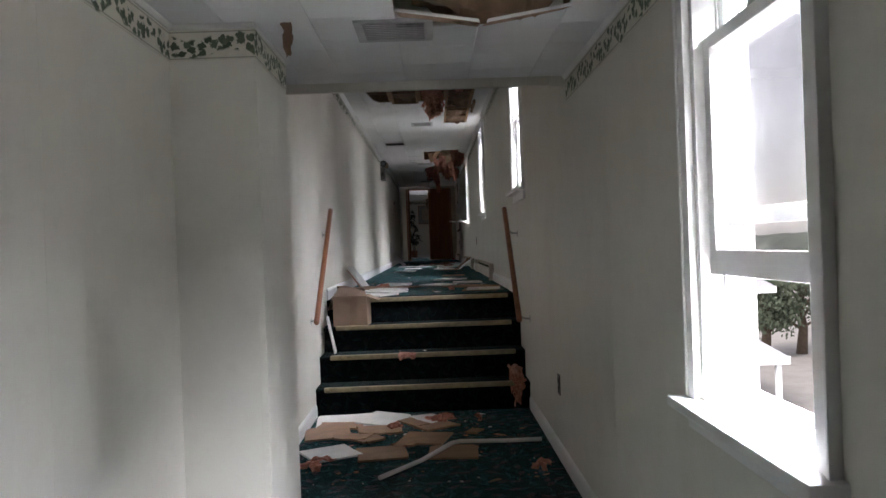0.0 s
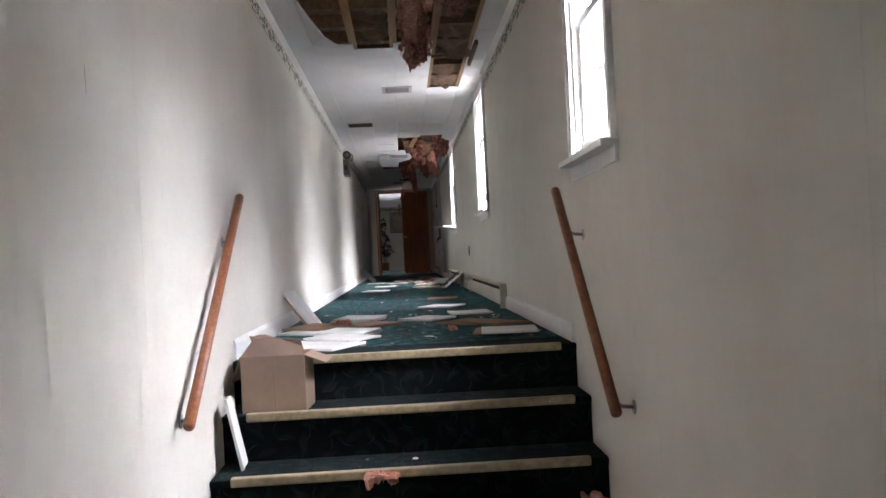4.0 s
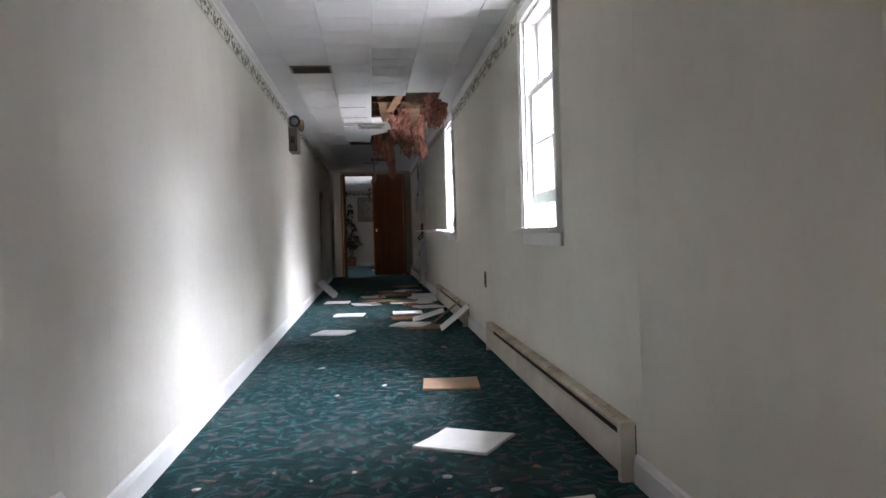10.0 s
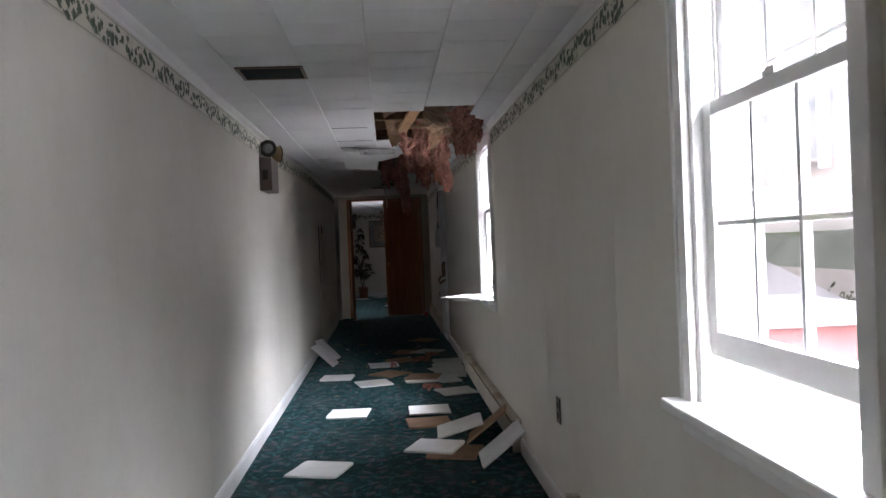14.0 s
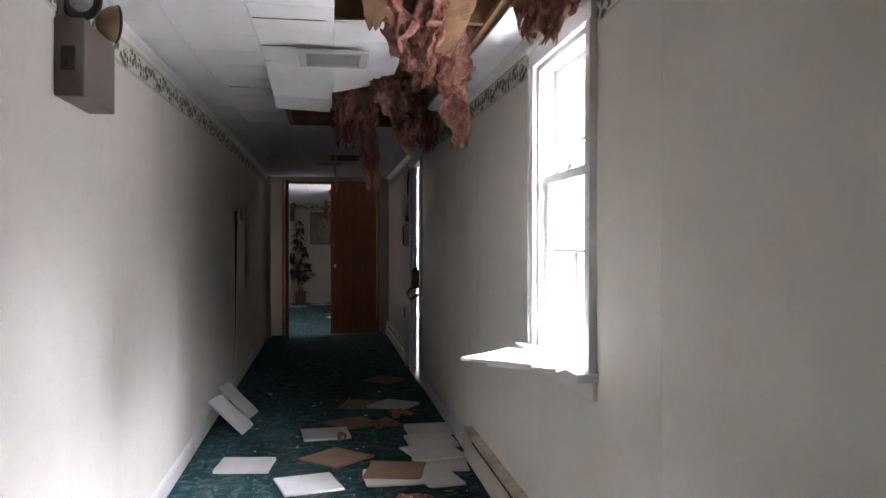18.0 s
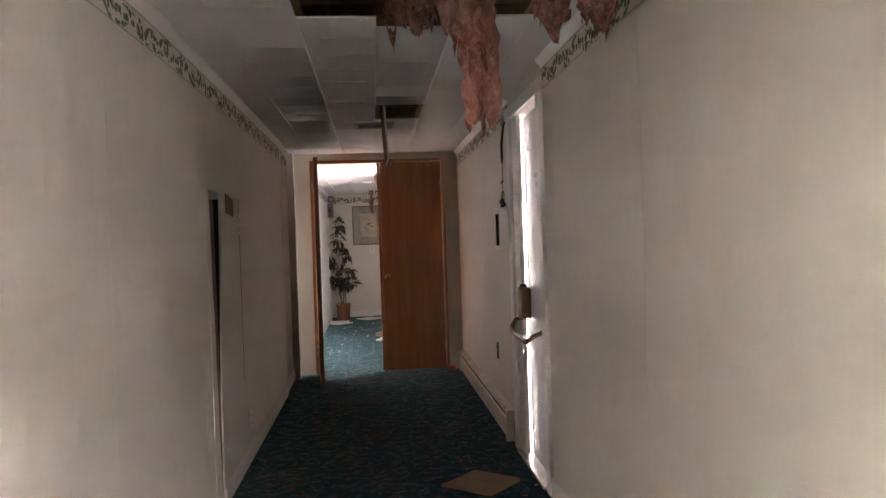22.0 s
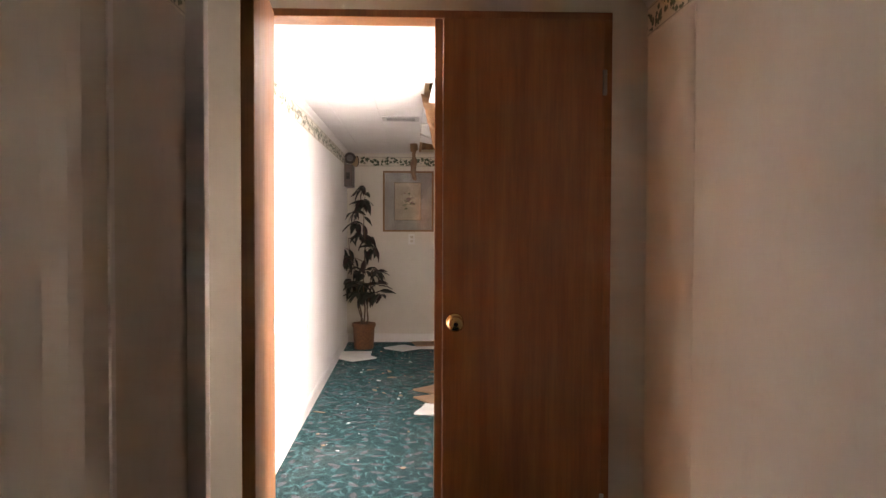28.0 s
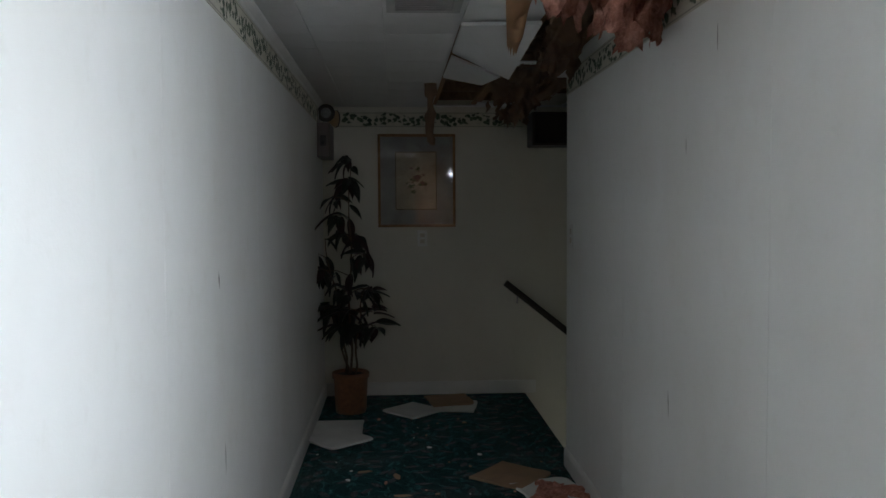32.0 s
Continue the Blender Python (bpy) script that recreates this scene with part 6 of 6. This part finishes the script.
# artificial tree in a pot
pl = thing("potted_tree", (-0.615, 21.76, 0), "dark-leaved artificial tree in a brown basket pot", "potted plant")
POTM = plain("brown_basket", (0.23, 0.105, 0.05), 0.6, 0, 0.35, 40, 0.6)
part("pot", lathe(bmesh.new(), ((0.098, 0.0), (0.102, 0.02), (0.112, 0.22), (0.122, 0.232), (0.124, 0.262), (0.116, 0.268), (0.108, 0.245)), sides=24), POTM, pl, "round brown basket pot")
part("dark_mix", lathe(bmesh.new(), ((0.106, 0.235), (0.106, 0.245), (0.03, 0.252)), sides=20), DARK, pl)
STEM = plain("grey_brown_stem", (0.14, 0.095, 0.06), 0.8, 0, 0.3, 30)
LEAFM = plain("dark_leaf", (0.020, 0.024, 0.014), 0.45, 0, 0.4, 15)
LEAFM2 = plain("dark_maroon_leaf", (0.040, 0.016, 0.013), 0.5, 0, 0.4, 15)
bm = bmesh.new()
ln = []
for i in range(7):
    f = i / 6
    w = 0.021 * math.sin(math.pi * (0.06 + 0.94 * f) ** 0.8) + 0.0004
    ln.append([bm.verts.new((0.10 * f, s * w, 0.006 * abs(s) - 0.035 * f * f)) for s in (-1, 0, 1)])
for r0, r1 in zip(ln, ln[1:]):
    for j in range(2):
        bm.faces.new((r0[j], r0[j + 1], r1[j + 1], r1[j]))
leaf_me = bpy.data.meshes.new("leaf")
bm.to_mesh(leaf_me)
bm.free()
leaf_me2 = leaf_me.copy()
leaf_me.materials.append(LEAFM)
leaf_me2.materials.append(LEAFM2)
rnd = random.Random(21)
for sx, sy, top, bend in ((0.0, 0.0, 1.64, 0.01), (-0.03, 0.02, 1.15, -0.14), (0.03, -0.02, 0.85, 0.07), (-0.02, -0.02, 0.70, -0.10)):
    pts = [(sx + bend * (k / 8) ** 1.5 + 0.012 * math.sin(k * 1.7), sy + 0.01 * math.cos(k * 2.1), 0.24 + (top - 0.24) * k / 8) for k in range(9)]
    stem = part("stem", tube(bmesh.new(), pts, [0.009 - 0.0008 * k for k in range(9)], 7), STEM, pl)
    tufts = [h for h in (0.55, 0.66, 0.78, 0.90, 1.02, 1.14, 1.26, 1.38, 1.50, 1.62) if h < top + 0.02]
    for h in tufts:
        k = min(8, max(0, (h - 0.24) / (top - 0.24) * 8))
        base = Vector(pts[int(k)]).lerp(Vector(pts[min(8, int(k) + 1)]), k - int(k))
        reach = rnd.uniform(0.10, 0.27) if h < 1.45 else 0.03
        a0 = rnd.uniform(0, 6.28)
        tip = base + Vector((reach * math.cos(a0), 0.7 * reach * math.sin(a0), rnd.uniform(0.0, 0.05)))
        part("twig", tube(bmesh.new(), [base, base.lerp(tip, 0.5) + Vector((0, 0, 0.02)), tip], 0.003, 5), STEM, pl)
        for c, cnt in ((base, 1), (base.lerp(tip, 0.6), 2), (tip, 6)):
            for i in range(cnt):
                lf = new("leaf", leaf_me if rnd.random() < 0.7 else leaf_me2)
                lf.parent = pl
                lf.matrix_local = pose(*(c + Vector((rnd.uniform(-0.01, 0.01), rnd.uniform(-0.01, 0.01), rnd.uniform(-0.02, 0.02)))), rnd.uniform(-35, 35), rnd.uniform(-15, 60), rnd.uniform(0, 360)) @ Matrix.Scale(rnd.uniform(1.05, 1.75), 4)

# outdoors
GRAVEL = paint("pale_gravel", (0.36, 0.34, 0.31), (0.22, 0.22, 0.19), 0.9, False, 0.6, 30)
GRASS = paint("lawn", (0.09, 0.13, 0.05), (0.05, 0.08, 0.03), 0.9, False, 0.6, 40)
bm = bmesh.new()
box(bm, -1500, 1500, -1500, 1500, -4.6, -4.4)
tagged(part("ground", bm, GRASS), "grassy ground outside the building", "ground", kind="structure")
bm = bmesh.new()
box(bm, 1.5, 90, -60, 500, -4.398, -4.36)
tagged(part("pavement", bm, GRAVEL), "pale gravel yard outside", "yard", kind="structure")
tagged(part("outer_wall", boxes((0.88, 0.98, Y0, YE, -4.4, LOW - 0.2), (-1.6, -1.5, Y0, YE, -4.4, TOP)), TRIM), "lower outer wall of the building", "wall", kind="structure")
SIDING = paint("white_siding", (0.72, 0.73, 0.72), (0.5, 0.5, 0.48), 0.7, False, 0.4, 20)
SHINGLE = paint("grey_shingles", (0.40, 0.40, 0.41), (0.28, 0.28, 0.28), 0.9, False, 0.5, 60)


def house(m, w, d, h, label, wall_mat):
    root = thing("house", m, label, "house")
    part("wall", boxes((-w / 2, w / 2, -d / 2, d / 2, 0, h)), wall_mat, root)
    bm = bmesh.new()
    e = 0.5
    a = [bm.verts.new(v) for v in ((-w / 2 - e, -d / 2 - e, h), (w / 2 + e, -d / 2 - e, h), (w / 2 + e, d / 2 + e, h), (-w / 2 - e, d / 2 + e, h))]
    b = [bm.verts.new(v) for v in ((-w / 2 + d / 4, 0, h + d * 0.3), (w / 2 - d / 4, 0, h + d * 0.3))]
    for q in ((a[0], a[1], b[1], b[0]), (a[2], a[3], b[0], b[1]), (a[1], a[2], b[1]), (a[3], a[0], b[0]), a[::-1]):
        bm.faces.new(q)
    part("roof", bm, SHINGLE, root, "grey shingled roof")
    bm = bmesh.new()
    lo, hi = h * 0.50, h * 0.50 + 0.75
    ring = [[bm.verts.new(v) for v in ((sx * (w / 2 + 0.2), -d / 2 - 1.8, lo), (sx * (w / 2 + 0.2), -d / 2 - 1.8, lo + 0.16), (sx * (w / 2 - 0.5), -d / 2 - 0.002, hi), (sx * (w / 2 + 0.2), -d / 2 - 0.002, lo))] for sx in (-1, 1)]
    for q in range(4):
        bm.faces.new((ring[0][q], ring[0][(q + 1) % 4], ring[1][(q + 1) % 4], ring[1][q]))
    bm.faces.new(ring[0][::-1])
    bm.faces.new(ring[1])
    part("fascia", boxes((-w / 2 - 0.22, w / 2 + 0.22, -d / 2 - 1.83, -d / 2 - 1.802, lo - 0.02, lo + 0.17)), SIDING, root, "white porch fascia board")
    part("eave", boxes((-w / 2 - e, w / 2 + e, -d / 2 - e - 0.03, -d / 2 - e, h - 0.16, h + 0.01)), SIDING, root, "white eave board")
    part("porch_roof", bm, SHINGLE, root, "grey sloping porch roof")
    for i in range(4):
        part("post", boxes((-w / 2 + i * w / 3 - 0.06, -w / 2 + i * w / 3 + 0.06, -d / 2 - 1.7, -d / 2 - 1.58, 0, lo)), SIDING, root)
    x = w / 2 - 1.0
    vent_plate = part("window", boxes((x - 0.22, x + 0.22, -d / 2 - 0.03, -d / 2 - 0.004, h * 0.80, h * 0.80 + 0.28)), SIDING, root)
    part("pane", boxes((x - 0.17, x + 0.17, -d / 2 - 0.04, -d / 2 - 0.031, h * 0.80 + 0.05, h * 0.80 + 0.23)), SHINGLE, vent_plate)
    return root


house(pose(5.5, 16.7, -4.36), 5.2, 6.0, 3.45, "white house with a grey roof and porch", SIDING)
RED = paint("red_siding", (0.45, 0.20, 0.19), (0.34, 0.15, 0.14), 0.7, False, 0.5, 20)
sh = thing("shed", (3.8, 10.4, -4.36), "dull red clad outbuilding near the corridor", "outbuilding")
part("wall", boxes((-0.8, 0.8, -0.8, 0.8, 0, 4.7)), RED, sh)
part("roof", boxes((-0.95, 0.95, -0.95, 0.95, 4.7, 4.85)), SHINGLE, sh)

FOLIAGE = plain("tree_foliage", (0.105, 0.13, 0.085), 0.8, 0, 0.5, 3)
BARK = plain("bark", (0.12, 0.09, 0.065), 0.9, 0, 0.4, 8)


def tree(x, y, h, seed):
    root = thing("tree", (x, y, -4.4), "leafy green tree beyond the yard", "tree", "trees in the yard")
    rnd = random.Random(seed)
    part("trunk", tube(bmesh.new(), [(0, 0, 0), (0.1, 0, h * 0.3), (0.0, 0.1, h * 0.6), (0.1, 0.1, h * 0.9)], [0.22, 0.17, 0.11, 0.04], 9), BARK, root)
    clumps = []
    for i in range(9):
        a, r, z = rnd.uniform(0, 6.28), rnd.uniform(0.2, 0.3) * h, rnd.uniform(0.35, 0.9) * h
        tip = (r * math.cos(a), r * math.sin(a), z + 0.08 * h)
        part("limb", tube(bmesh.new(), [(0.05, 0.05, z * 0.75), (tip[0] * 0.5, tip[1] * 0.5, z), tip], [0.07, 0.05, 0.02], 6), BARK, root)
        clumps.append(tip)
    clumps.append((0, 0, h))
    verts, faces = [], []
    for c in clumps:
        for i in range(340):
            v = Vector((rnd.gauss(0, 1), rnd.gauss(0, 1), rnd.gauss(0, 0.8))) * (0.085 * h)
            p = Vector(c) + v
            t = Euler((rnd.uniform(0, 3), rnd.uniform(0, 3), rnd.uniform(0, 6))).to_matrix()
            s = rnd.uniform(0.05, 0.13)
            k = len(verts)
            verts += [tuple(p + t @ Vector(q)) for q in ((-s, 0, 0), (0, -s * 0.5, 0), (s, 0, 0), (0, s * 0.5, 0.02))]
            faces.append((k, k + 1, k + 2, k + 3))
    me = bpy.data.meshes.new("crown")
    me.from_pydata(verts, [], faces)
    me.materials.append(FOLIAGE)
    cr = new("crown", me)
    cr.parent = root
    return root


tree(12.7, 24.0, 3.3, 1)
tree(14.4, 24.6, 3.6, 2)
tree(28.0, 16.0, 5.0, 3)
tree(18.0, 22.0, 8.0, 4)
tree(15.9, 23.2, 4.2, 5)
# wooded rise in the distance, its base colour paled to paint the haze
bm = bmesh.new()
rnd = random.Random(3)
cols = [[bm.verts.new((x, y, -4.4 + hgt * (5 + 3 * noise.noise(Vector((x * 0.03, y * 0.03, 1))) + rnd.uniform(-0.6, 0.6)))) for hgt, x, y in ((0, 60, yy), (0.8, 66, yy), (1.0, 74, yy), (0.0, 95, yy))] for yy in range(-80, 200, 4)]
for c0, c1 in zip(cols, cols[1:]):
    for j in range(3):
        bm.faces.new((c0[j], c0[j + 1], c1[j + 1], c1[j]))
tagged(part("backdrop_woods", bm, plain("haze_paled_woods", (0.15, 0.17, 0.14), 0.9, 0, 0.4, 0.1)), "wooded rise in the distance, haze mixed into its colour", "woods", kind="structure")
